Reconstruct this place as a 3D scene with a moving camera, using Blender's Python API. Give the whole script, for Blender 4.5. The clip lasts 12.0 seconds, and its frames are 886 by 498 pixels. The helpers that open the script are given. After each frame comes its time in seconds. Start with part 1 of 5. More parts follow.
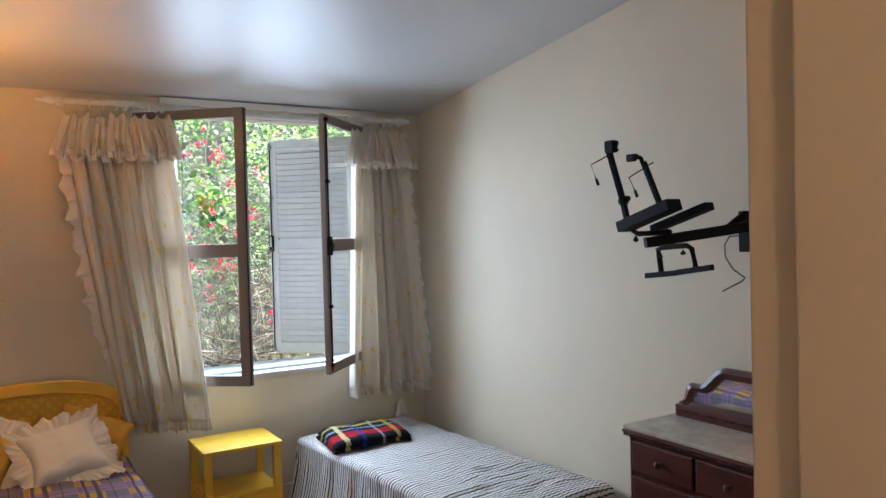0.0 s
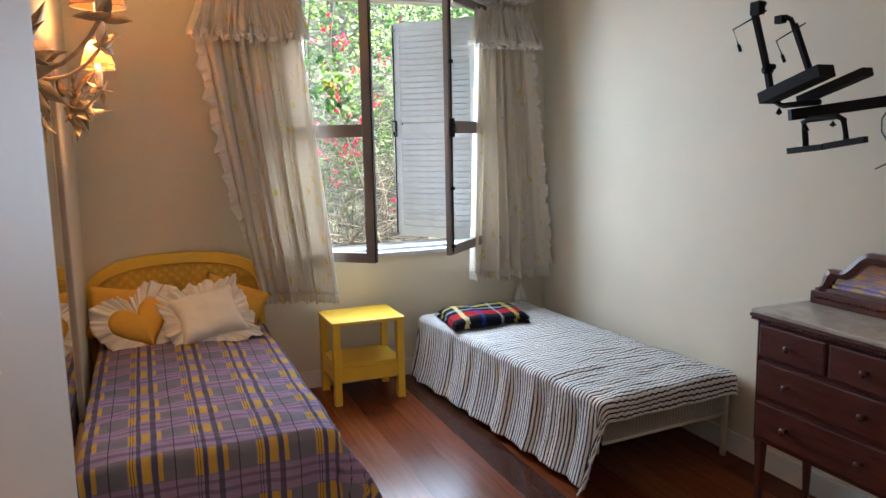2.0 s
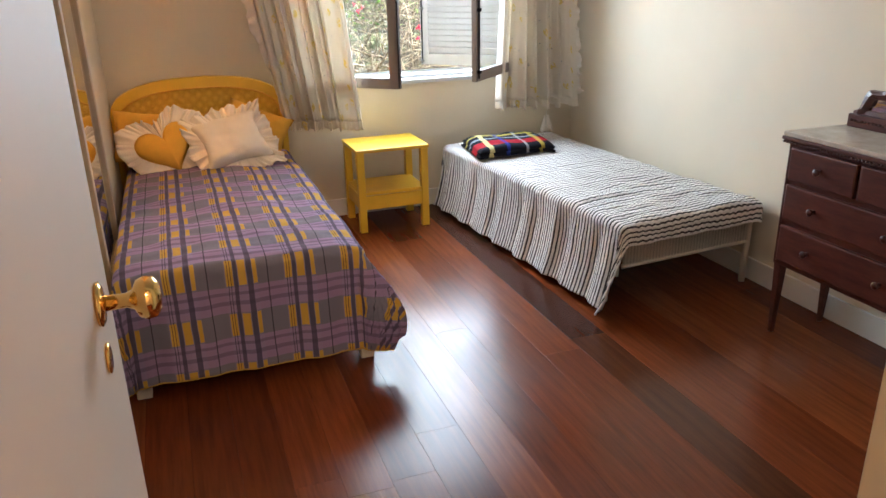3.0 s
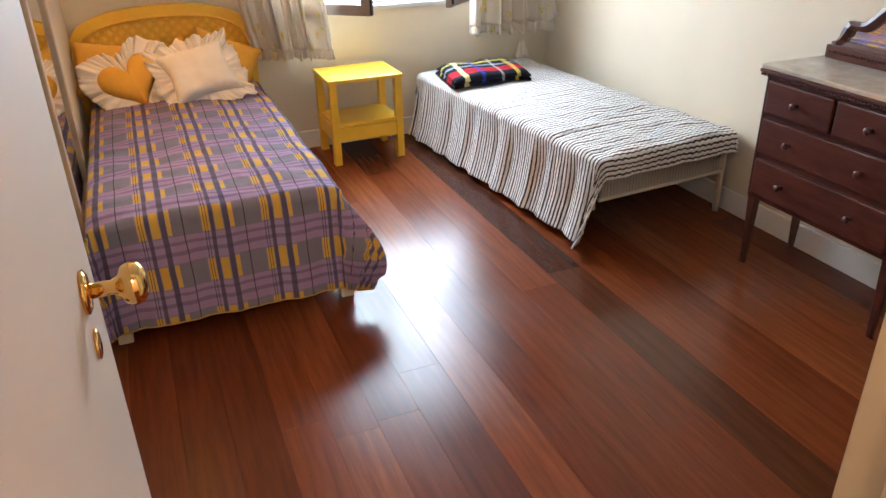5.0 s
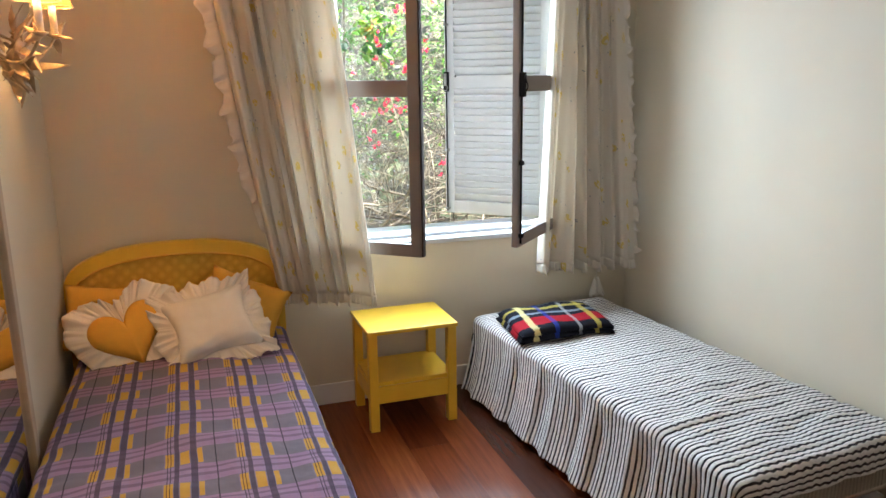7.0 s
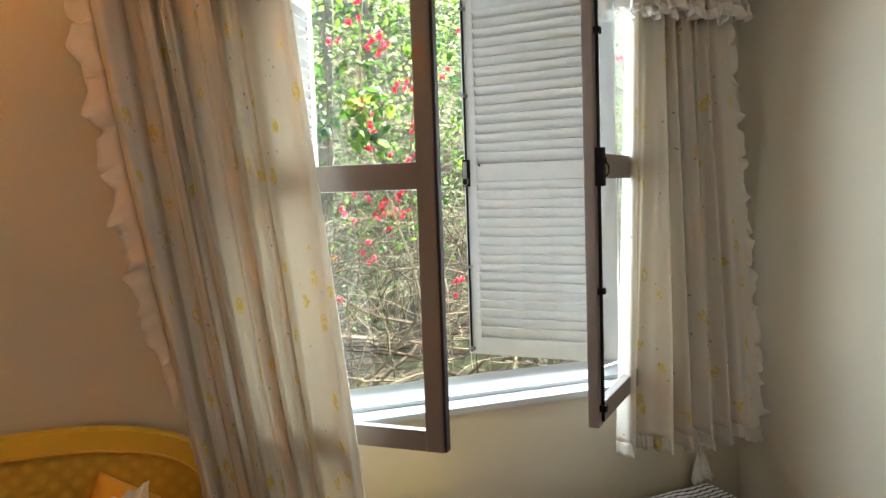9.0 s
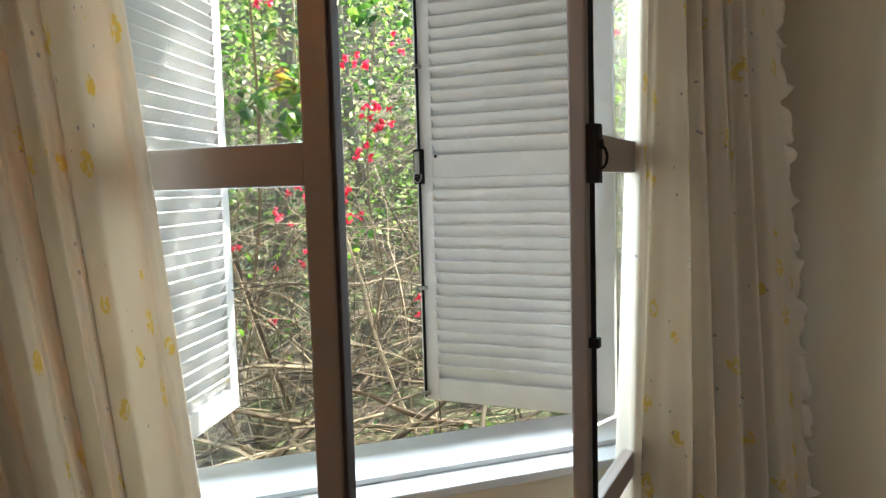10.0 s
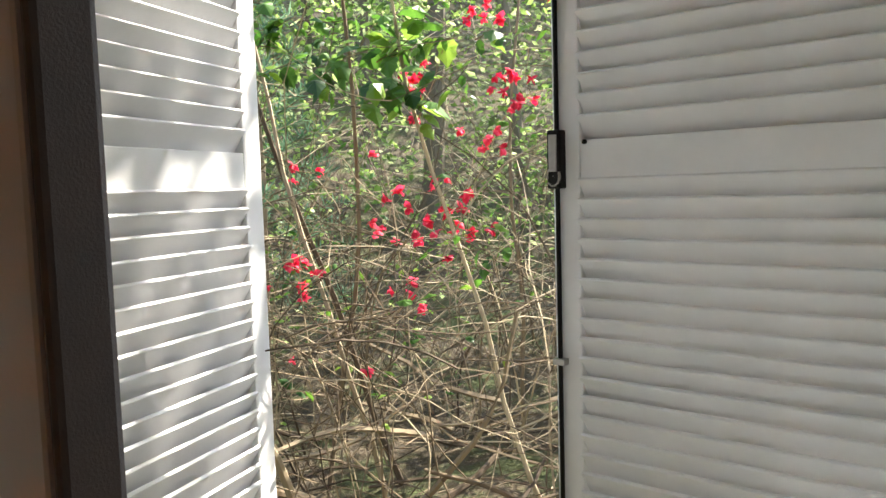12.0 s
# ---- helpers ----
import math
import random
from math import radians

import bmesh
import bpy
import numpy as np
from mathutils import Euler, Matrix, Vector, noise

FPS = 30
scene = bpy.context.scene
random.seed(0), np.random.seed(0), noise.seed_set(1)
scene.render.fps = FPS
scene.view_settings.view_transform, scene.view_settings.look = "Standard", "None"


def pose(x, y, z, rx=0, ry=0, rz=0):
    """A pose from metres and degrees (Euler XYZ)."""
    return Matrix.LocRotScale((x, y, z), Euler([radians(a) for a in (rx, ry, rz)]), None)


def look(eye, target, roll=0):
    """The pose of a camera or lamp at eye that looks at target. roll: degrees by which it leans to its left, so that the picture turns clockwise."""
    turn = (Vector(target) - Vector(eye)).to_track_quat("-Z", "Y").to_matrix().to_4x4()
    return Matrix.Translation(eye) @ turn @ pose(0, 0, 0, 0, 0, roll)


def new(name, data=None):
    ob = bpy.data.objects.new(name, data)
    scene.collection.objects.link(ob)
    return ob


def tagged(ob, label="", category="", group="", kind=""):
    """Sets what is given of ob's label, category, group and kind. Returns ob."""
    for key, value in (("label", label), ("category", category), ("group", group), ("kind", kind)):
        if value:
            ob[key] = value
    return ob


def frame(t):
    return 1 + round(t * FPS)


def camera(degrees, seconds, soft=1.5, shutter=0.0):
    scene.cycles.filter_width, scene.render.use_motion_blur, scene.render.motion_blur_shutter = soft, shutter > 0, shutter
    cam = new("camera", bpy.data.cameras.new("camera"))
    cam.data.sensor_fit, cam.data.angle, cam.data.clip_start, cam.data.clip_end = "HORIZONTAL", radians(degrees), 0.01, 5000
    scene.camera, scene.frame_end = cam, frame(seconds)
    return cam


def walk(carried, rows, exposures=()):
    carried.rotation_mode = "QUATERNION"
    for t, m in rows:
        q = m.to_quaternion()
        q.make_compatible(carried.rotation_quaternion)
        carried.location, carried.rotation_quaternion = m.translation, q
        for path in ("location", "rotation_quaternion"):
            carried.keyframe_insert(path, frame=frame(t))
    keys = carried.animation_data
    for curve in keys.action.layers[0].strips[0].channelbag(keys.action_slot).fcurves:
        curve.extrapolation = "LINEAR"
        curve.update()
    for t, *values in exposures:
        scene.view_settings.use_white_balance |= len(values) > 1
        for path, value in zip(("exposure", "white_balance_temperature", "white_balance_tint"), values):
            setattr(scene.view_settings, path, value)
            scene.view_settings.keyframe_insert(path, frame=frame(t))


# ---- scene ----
cam = camera(61.6, 12.0)
PATH = [
    (0, (0.025, 0.101, 1.738), (1.065, 1.809, 1.697), -1.5),
    (0.5, (0.025, 0.095, 1.744), (0.918, 1.884, 1.699), -1.4),
    (1, (0.036, 0.095, 1.715), (0.855, 1.919, 1.658), -1.2),
    (1.5, (0.014, 0.096, 1.645), (0.795, 1.933, 1.53), -0.9),
    (2, (0.02, 0.113, 1.616), (0.759, 1.948, 1.322), -1.1),
    (2.5, (0.019, 0.112, 1.556), (0.703, 1.923, 1.055), -0.9),
    (3, (0.034, 0.104, 1.521), (0.661, 1.87, 0.823), -1.2),
    (3.5, (0.042, 0.1, 1.472), (0.645, 1.794, 0.596), -1.0),
    (5.3, (0.028, 0.177, 1.608), (0.702, 1.831, 0.709), -0.9),
    (5.5, (0.052, 0.246, 1.608), (0.737, 1.929, 0.773), -0.8),
    (6, (0.144, 0.522, 1.663), (0.834, 2.261, 0.956), -1.0),
    (6.5, (0.196, 0.789, 1.66), (0.889, 2.582, 1.109), -0.7),
    (7, (0.279, 1.071, 1.702), (0.906, 2.919, 1.261), -0.8),
    (7.5, (0.331, 1.368, 1.654), (0.877, 3.267, 1.346), -1.1),
    (9.5, (0.829, 2.771, 1.628), (1.499, 4.649, 1.471), -1.9),
    (10, (1.039, 3.097, 1.623), (1.709, 4.974, 1.458), -1.6),
    (10.5, (1.19, 3.415, 1.625), (1.843, 5.298, 1.459), -1.8),
    (11, (1.344, 3.665, 1.623), (1.851, 5.593, 1.463), -1.8),
    (11.5, (1.416, 3.867, 1.625), (1.698, 5.84, 1.468), -1.7),
    (12, (1.444, 4.05, 1.642), (1.646, 6.034, 1.483), -1.7),
]
walk(cam, [(t, look(eye, target, roll)) for t, eye, target, roll in PATH], ((0, 3.15, 5600, 10), (1.5, 3.15, 5600, 10), (2.5, 3.55, 6000, 10), (3.5, 4.05, 6250, 12), (5.5, 4.2, 6100, 11), (6.5, 3.75, 6100, 9), (7.5, 3.35, 5800, 8), (9.5, 2.95, 6500, 5), (10.5, 2.6, 6500, 7), (11.2, 2.75, 6600, 8), (12, 2.25, 6800, 9)))


# ---- world, sun, large lights ----
world = bpy.data.worlds.new("world")
scene.world = world
world.use_nodes = True
wn = world.node_tree.nodes
sky = wn.new("ShaderNodeTexSky")
sky.sky_type = "NISHITA"
sky.sun_disc = False
sky.sun_elevation, sky.sun_rotation = radians(50), radians(64)
wn["Background"].inputs[1].default_value = 0.15
world.node_tree.links.new(sky.outputs[0], wn["Background"].inputs[0])

sun = new("sun", bpy.data.lights.new("sun", "SUN"))
sun.data.energy, sun.data.angle, sun.data.color = 5.0, radians(0.5), (1.0, 0.95, 0.87)
SUNWAY = Vector((math.sin(radians(64)) * math.cos(radians(50)), math.cos(radians(64)) * math.cos(radians(50)), math.sin(radians(50))))
sun.matrix_world = look((4, 6, 8), Vector((4, 6, 8)) - SUNWAY)

day = new("window_daylight", bpy.data.lights.new("window_daylight", "AREA"))
day.data.shape, day.data.size, day.data.size_y = "RECTANGLE", 1.2, 1.3
day.data.spread = radians(160)
day.data.energy, day.data.color = 6.5, (0.75, 0.87, 1.0)
day.matrix_world = look((1.56, 4.90, 1.60), (1.50, 2.0, 0.80))


# unseen hall lamp, assumed so that the door jambs and leaf are lit warmly
hall = new("unseen_hall_light", bpy.data.lights.new("unseen_hall_light", "POINT"))
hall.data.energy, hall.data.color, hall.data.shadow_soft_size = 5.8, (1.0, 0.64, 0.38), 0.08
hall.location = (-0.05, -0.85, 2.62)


# ---- materials ----
class Mat:
    """A node material with short calls for its nodes."""

    def __init__(self, name, rough=0.6, metal=0.0):
        self.m = bpy.data.materials.new(name)
        self.m.use_nodes = True
        self.t = self.m.node_tree
        self.n = self.t.nodes
        self.b = self.n["Principled BSDF"]
        self.b.inputs["Roughness"].default_value = rough
        self.b.inputs["Metallic"].default_value = metal

    def put(self, socket, value):
        if isinstance(value, bpy.types.NodeSocket):
            self.t.links.new(value, socket)
        elif isinstance(value, (tuple, list)) and len(value) == 3 and socket.type == "RGBA":
            socket.default_value = (*value, 1)
        else:
            socket.default_value = value

    def set(self, **k):
        for name, value in k.items():
            self.put(self.b.inputs[name.replace("_", " ")], value)
        return self

    def coord(self, kind="Object", scale=(1, 1, 1)):
        c = self.n.new("ShaderNodeTexCoord")
        m = self.n.new("ShaderNodeMapping")
        m.inputs["Scale"].default_value = scale
        self.t.links.new(c.outputs[kind], m.inputs[0])
        return m.outputs[0]

    def noise(self, vec, scale=5.0, detail=3.0, rough=0.55):
        x = self.n.new("ShaderNodeTexNoise")
        self.put(x.inputs["Vector"], vec)
        x.inputs["Scale"].default_value, x.inputs["Detail"].default_value, x.inputs["Roughness"].default_value = scale, detail, rough
        return x.outputs["Fac"]

    def math(self, op, a, b=0.0, c=0.0):
        x = self.n.new("ShaderNodeMath")
        x.operation = op
        self.put(x.inputs[0], a)
        self.put(x.inputs[1], b)
        self.put(x.inputs[2], c)
        return x.outputs[0]

    def ramp(self, fac, stops):
        x = self.n.new("ShaderNodeValToRGB")
        e = x.color_ramp.elements
        while len(e) < len(stops):
            e.new(0.5)
        for i, (p, c) in enumerate(stops):
            e[i].position, e[i].color = p, (*c, 1)
        self.put(x.inputs[0], fac)
        return x.outputs[0]

    def mix(self, fac, a, b, how="MIX"):
        x = self.n.new("ShaderNodeMix")
        x.data_type, x.blend_type = "RGBA", how
        self.put(x.inputs[0], fac)
        self.put(x.inputs[6], a)
        self.put(x.inputs[7], b)
        return x.outputs[2]

    def bump(self, height, strength=0.2, distance=0.01):
        x = self.n.new("ShaderNodeBump")
        x.inputs["Strength"].default_value, x.inputs["Distance"].default_value = strength, distance
        self.put(x.inputs["Height"], height)
        self.t.links.new(x.outputs[0], self.b.inputs["Normal"])
        return self

    def split(self, vec):
        x = self.n.new("ShaderNodeSeparateXYZ")
        self.put(x.inputs[0], vec)
        return x.outputs

    def band(self, value, pitch, lo, hi):
        """1 where value modulo pitch (as a share) lies between lo and hi."""
        w = self.math("FRACT", self.math("DIVIDE", value, pitch))
        return self.math("MULTIPLY", self.math("GREATER_THAN", w, lo), self.math("LESS_THAN", w, hi))


def paint(name, color, rough=0.6, wear=0.06, scale=3.0, relief=0.08, metal=0.0, kind="Object"):
    m = Mat(name, rough, metal)
    v = m.coord(kind)
    dark = tuple(c * (1 - wear) for c in color)
    light = tuple(min(1, c * (1 + wear)) for c in color)
    big = m.noise(v, scale, 4)
    fine = m.noise(v, scale * 40, 3)
    m.set(Base_Color=m.mix(m.math("MULTIPLY", fine, 0.25), m.ramp(big, [(0.3, dark), (0.7, light)]), dark))
    m.set(Roughness=m.math("MULTIPLY_ADD", big, 0.15, rough - 0.07))
    m.bump(m.math("ADD", m.math("MULTIPLY", big, 0.5), m.math("MULTIPLY", fine, 0.4)), relief, 0.004)
    return m.m


M_WALL = paint("cream_wall_paint", (0.69, 0.61, 0.47), 0.75, 0.04, 1.6, 0.15)
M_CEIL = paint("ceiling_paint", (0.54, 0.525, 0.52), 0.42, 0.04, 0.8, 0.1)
M_TRIM = paint("white_gloss_paint", (0.76, 0.73, 0.68), 0.4, 0.05, 5, 0.06)
M_JAMB = paint("cream_gloss_paint", (0.44, 0.345, 0.21), 0.45, 0.04, 3, 0.06)
M_DOOR = paint("white_door_paint", (0.70, 0.59, 0.50), 0.6, 0.03, 2, 0.08)
# casement colour darkened to carry the look of standing against the light
M_CASE = paint("backlit_casement_paint", (0.25, 0.20, 0.175), 0.45, 0.06, 6, 0.08)
M_SHUT = paint("shutter_paint", (0.70, 0.69, 0.69), 0.5, 0.07, 8, 0.15)
M_BLACK = paint("black_iron", (0.010, 0.008, 0.008), 0.62, 0.3, 20, 0.1)
M_BLACK.node_tree.nodes["Principled BSDF"].inputs["Specular IOR Level"].default_value = 0.15
M_EDGE = paint("dark_brown_edge", (0.040, 0.024, 0.017), 0.8, 0.3, 14, 0.2)
# white sill greyed in its colour to offset the daylight lamp close by
M_SILL = paint("greyed_sill_paint", (0.56, 0.56, 0.56), 0.5, 0.08, 6, 0.1)
M_STEEL = paint("dull_steel", (0.35, 0.34, 0.33), 0.35, 0.2, 30, 0.1, 0.9)
M_BRASS = paint("polished_brass", (0.80, 0.52, 0.18), 0.12, 0.1, 20, 0.02, 1.0)
M_YELLOW = paint("yellow_lacquer", (0.80, 0.50, 0.035), 0.36, 0.08, 6, 0.1)
M_CREAMW = paint("cream_bed_paint", (0.66, 0.58, 0.46), 0.5, 0.08, 8, 0.2)
M_YFAB = paint("yellow_cotton", (0.74, 0.40, 0.05), 0.9, 0.08, 12, 0.3)
M_PINT = paint("cable_black", (0.03, 0.025, 0.02), 0.5, 0.1, 20, 0.1)
M_TOLE = paint("painted_metal_leaf", (0.48, 0.36, 0.22), 0.5, 0.35, 25, 0.2, 0.3)
M_MATT = paint("mattress_ticking", (0.6, 0.56, 0.5), 0.9, 0.05, 10, 0.2)
M_HALL = paint("hall_wall_paint", (0.68, 0.62, 0.52), 0.75, 0.04, 1.6, 0.1)


def wood_floor(k=1.0):
    m = Mat("varnished_hardwood", 0.16)
    info = m.n.new("ShaderNodeObjectInfo").outputs["Random"]
    v = m.coord("Object", (14, 0.8, 1))
    sh = m.n.new("ShaderNodeVectorMath")
    sh.operation = "ADD"
    m.put(sh.inputs[0], v)
    cmb = m.n.new("ShaderNodeCombineXYZ")
    m.put(cmb.inputs[0], m.math("MULTIPLY", info, 37.0))
    m.put(cmb.inputs[1], m.math("MULTIPLY", info, 91.0))
    m.put(sh.inputs[1], cmb.outputs[0])
    grain = m.noise(sh.outputs[0], 3.0, 6, 0.65)
    fine = m.noise(sh.outputs[0], 16.0, 3, 0.6)
    base = m.ramp(info, [(0.0, (0.125, 0.028, 0.009)), (0.35, (0.175, 0.040, 0.012)), (0.7, (0.215, 0.053, 0.016)), (1.0, (0.27, 0.078, 0.025))])
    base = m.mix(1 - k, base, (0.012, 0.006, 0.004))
    m.set(Base_Color=m.mix(m.ramp(grain, [(0.35, (0, 0, 0)), (0.7, (1, 1, 1))]), m.mix(0.45, base, (0.02, 0.006, 0.003)), base))
    scuff = m.noise(m.coord("Object", (1, 1, 1)), 2.2, 2, 0.5)
    m.set(Roughness=m.math("MULTIPLY_ADD", scuff, 0.22, 0.12), Specular_IOR_Level=0.22)
    m.bump(m.math("ADD", grain, m.math("MULTIPLY", m.noise(m.coord("Object", (9, 2.5, 1)), 1.0, 2), 3.0)), 0.07, 0.002)
    return m.m


def dark_wood():
    m = Mat("dark_red_mahogany", 0.35)
    v = m.coord("Object", (6, 1.2, 6))
    g = m.noise(v, 6, 6, 0.65)
    m.set(Base_Color=m.ramp(g, [(0.3, (0.045, 0.010, 0.007)), (0.7, (0.115, 0.030, 0.018))]))
    m.set(Roughness=m.math("MULTIPLY_ADD", g, 0.2, 0.25))
    m.bump(g, 0.08, 0.002)
    return m.m


def marble():
    m = Mat("grey_beige_marble", 0.22)
    v = m.coord()
    g = m.noise(v, 9, 8, 0.7)
    h = m.noise(v, 40, 4, 0.6)
    c = m.ramp(g, [(0.3, (0.36, 0.31, 0.26)), (0.5, (0.52, 0.46, 0.39)), (0.7, (0.64, 0.58, 0.50))])
    m.set(Base_Color=m.mix(m.math("MULTIPLY", h, 0.4), c, (0.40, 0.34, 0.28)))
    return m.m


def glass():
    m = Mat("window_glass", 0.02)
    out = m.n["Material Output"]
    tr = m.n.new("ShaderNodeBsdfTransparent")
    tr.inputs[0].default_value = (0.96, 0.98, 0.98, 1)
    gl = m.n.new("ShaderNodeBsdfGlossy")
    gl.inputs["Roughness"].default_value = 0.03
    lw = m.n.new("ShaderNodeLayerWeight")
    fac = m.math("MULTIPLY_ADD", m.math("POWER", lw.outputs["Facing"], 4.5), 0.5, 0.03)
    mx = m.n.new("ShaderNodeMixShader")
    m.t.links.new(fac, mx.inputs[0])
    m.t.links.new(tr.outputs[0], mx.inputs[1])
    m.t.links.new(gl.outputs[0], mx.inputs[2])
    m.t.links.new(mx.outputs[0], out.inputs[0])
    return m.m


def mirror():
    m = Mat("mirror_silver", 0.03, 1.0)
    s = m.noise(m.coord(), 6, 3)
    m.set(Base_Color=(0.86, 0.88, 0.87), Roughness=m.math("MULTIPLY_ADD", s, 0.03, 0.01))
    return m.m


def plaid_spread():
    m = Mat("purple_plaid_cotton", 0.92)
    uv = m.coord("UV")
    s = m.split(uv)
    wob = m.math("MULTIPLY", m.math("SUBTRACT", m.noise(uv, 4, 3), 0.5), 0.012)
    x = m.math("ADD", m.math("ADD", s[0], wob), 10.0)
    y = m.math("ADD", m.math("SUBTRACT", s[1], wob), 10.0)
    pu, pv = 0.222, 0.205
    weave = m.noise(m.coord("UV", (1, 1, 1)), 260, 2)
    base = m.mix(m.band(y, pv, 0.45, 0.95), (0.34, 0.23, 0.39), (0.20, 0.185, 0.24))
    base = m.mix(m.math("MULTIPLY", m.band(x, pu, 0.0, 0.55), 0.35), base, (0.33, 0.27, 0.46))
    row = m.band(y, pv, 0.48, 0.92)
    for lo, hi in ((0.02, 0.14), (0.23, 0.36), (0.475, 0.545)):
        base = m.mix(m.math("MULTIPLY", m.band(x, pu, lo, hi), row), base, (0.62, 0.37, 0.055))
    for lo, hi in ((0.15, 0.215), (0.375, 0.465)):
        base = m.mix(m.math("MULTIPLY", m.band(x, pu, lo, hi), 0.8), base, (0.055, 0.045, 0.085))
    for lo, hi in ((0.05, 0.062), (0.092, 0.104), (0.72, 0.738)):
        base = m.mix(m.math("MULTIPLY", m.band(x, pu, lo, hi), 0.85), base, (0.025, 0.02, 0.035))
    for lo, hi in ((0.10, 0.18), (0.30, 0.36)):
        base = m.mix(m.math("MULTIPLY", m.band(y, pv, lo, hi), 0.45), base, (0.06, 0.05, 0.09))
    m.set(Base_Color=m.mix(m.math("MULTIPLY", weave, 0.35), base, m.mix(0.5, base, (0.0, 0.0, 0.0))))
    m.bump(m.math("ADD", weave, m.math("MULTIPLY", m.noise(uv, 16, 4), 3.0)), 0.6, 0.006)
    return m.m


def striped_spread():
    m = Mat("striped_quilt_cotton", 0.9)
    uv = m.coord("UV")
    s = m.split(uv)
    wob = m.math("MULTIPLY", m.math("SUBTRACT", m.noise(uv, 9, 4), 0.5), 0.012)
    y = m.math("ADD", m.math("ADD", s[1], wob), 10.0)
    x = m.math("ADD", s[0], 10.0)
    zig = m.math("MULTIPLY", m.math("PINGPONG", m.math("MULTIPLY", x, 26.0), 0.5), m.math("MULTIPLY", m.math("GREATER_THAN", s[0], 0.47), 0.011))
    w = m.math("FRACT", m.math("DIVIDE", m.math("ADD", y, zig), 0.0235))
    blot = m.noise(m.coord("UV", (3, 25, 1)), 9, 3)
    dark = m.math("LESS_THAN", w, m.math("MULTIPLY_ADD", blot, 0.26, 0.24))
    base = m.mix(dark, (0.77, 0.74, 0.70), (0.035, 0.030, 0.034))
    weave = m.noise(uv, 230, 2)
    m.set(Base_Color=m.mix(m.math("MULTIPLY", weave, 0.25), base, m.mix(0.5, base, (0.1, 0.08, 0.07))))
    seam = m.band(x, 0.27, 0.47, 0.53)
    puff = m.math("ABSOLUTE", m.math("SINE", m.math("MULTIPLY", y, math.pi / 0.0235)))
    m.bump(m.math("SUBTRACT", m.math("ADD", puff, m.math("MULTIPLY", m.noise(uv, 30, 3), 2.2)), m.math("MULTIPLY", seam, 2.5)), 0.5, 0.005)
    return m.m


def throw_wool():
    m = Mat("tartan_wool", 0.95)
    uv = m.coord("UV")
    s = m.split(uv)
    fz = m.math("MULTIPLY", m.math("SUBTRACT", m.noise(uv, 110, 2), 0.5), 0.02)
    x, y = m.math("ADD", m.math("ADD", s[0], fz), 10.2), m.math("ADD", m.math("SUBTRACT", s[1], fz), 8.6)
    base = m.mix(0.0, (0.008, 0.008, 0.013), (0, 0, 0))
    for v, p, lo, hi, c, a in ((y, 0.43, 0.14, 0.36, (0.38, 0.008, 0.016), 0.85), (y, 0.43, 0.46, 0.52, (0.30, 0.36, 0.42), 0.6), (y, 0.43, 0.64, 0.71, (0.55, 0.45, 0.09), 0.7),
                               (x, 0.51, 0.13, 0.19, (0.72, 0.62, 0.28), 0.7), (x, 0.51, 0.36, 0.41, (0.015, 0.04, 0.30), 0.65), (x, 0.51, 0.62, 0.655, (0.50, 0.50, 0.50), 0.5), (x, 0.51, 0.80, 0.85, (0.60, 0.46, 0.08), 0.6)):
        base = m.mix(m.math("MULTIPLY", m.band(v, p, lo, hi), a), base, c)
    f = m.noise(uv, 180, 3, 0.7)
    m.set(Base_Color=m.mix(m.math("MULTIPLY", f, 0.3), base, (0.02, 0.02, 0.025)), Specular_IOR_Level=0.1)
    m.bump(f, 0.5, 0.004)
    return m.m


def curtain_cloth(name, scale=1.0):
    m = Mat(name, 0.9)
    uv = m.coord("UV")
    vor = m.n.new("ShaderNodeTexVoronoi")
    vor.inputs["Scale"].default_value = 10.0
    m.put(vor.inputs["Vector"], uv)
    ring = m.math("MULTIPLY", m.math("LESS_THAN", vor.outputs["Distance"], 0.27), m.math("GREATER_THAN", m.noise(uv, 48, 2), 0.47))
    tone = m.split(vor.outputs["Color"])[0]
    spot = m.math("MULTIPLY", ring, m.math("GREATER_THAN", tone, 0.5))
    v2 = m.n.new("ShaderNodeTexVoronoi")
    v2.inputs["Scale"].default_value = 26.0
    m.put(v2.inputs["Vector"], uv)
    dot = m.math("MULTIPLY", m.math("LESS_THAN", v2.outputs["Distance"], 0.12), m.math("GREATER_THAN", m.noise(uv, 9, 2), 0.56))
    weave = m.noise(uv, 300, 2)
    base = m.mix(m.math("MULTIPLY", spot, 0.85), (0.84, 0.77, 0.66), (0.80, 0.62, 0.10))
    base = m.mix(m.math("MULTIPLY", dot, 0.7), base, (0.22, 0.24, 0.32))
    base = m.mix(m.math("MULTIPLY", weave, 0.2), base, (0.55, 0.5, 0.43))
    out = m.n["Material Output"]
    tl = m.n.new("ShaderNodeBsdfTranslucent")
    m.put(tl.inputs[0], base)
    mx = m.n.new("ShaderNodeMixShader")
    mx.inputs[0].default_value = 0.28
    m.set(Base_Color=base)
    m.bump(m.math("ADD", weave, m.math("MULTIPLY", m.noise(uv, 14, 3), 2.5)), 0.3, 0.004)
    m.t.links.new(m.b.outputs[0], mx.inputs[1])
    m.t.links.new(tl.outputs[0], mx.inputs[2])
    m.t.links.new(mx.outputs[0], out.inputs[0])
    return m.m


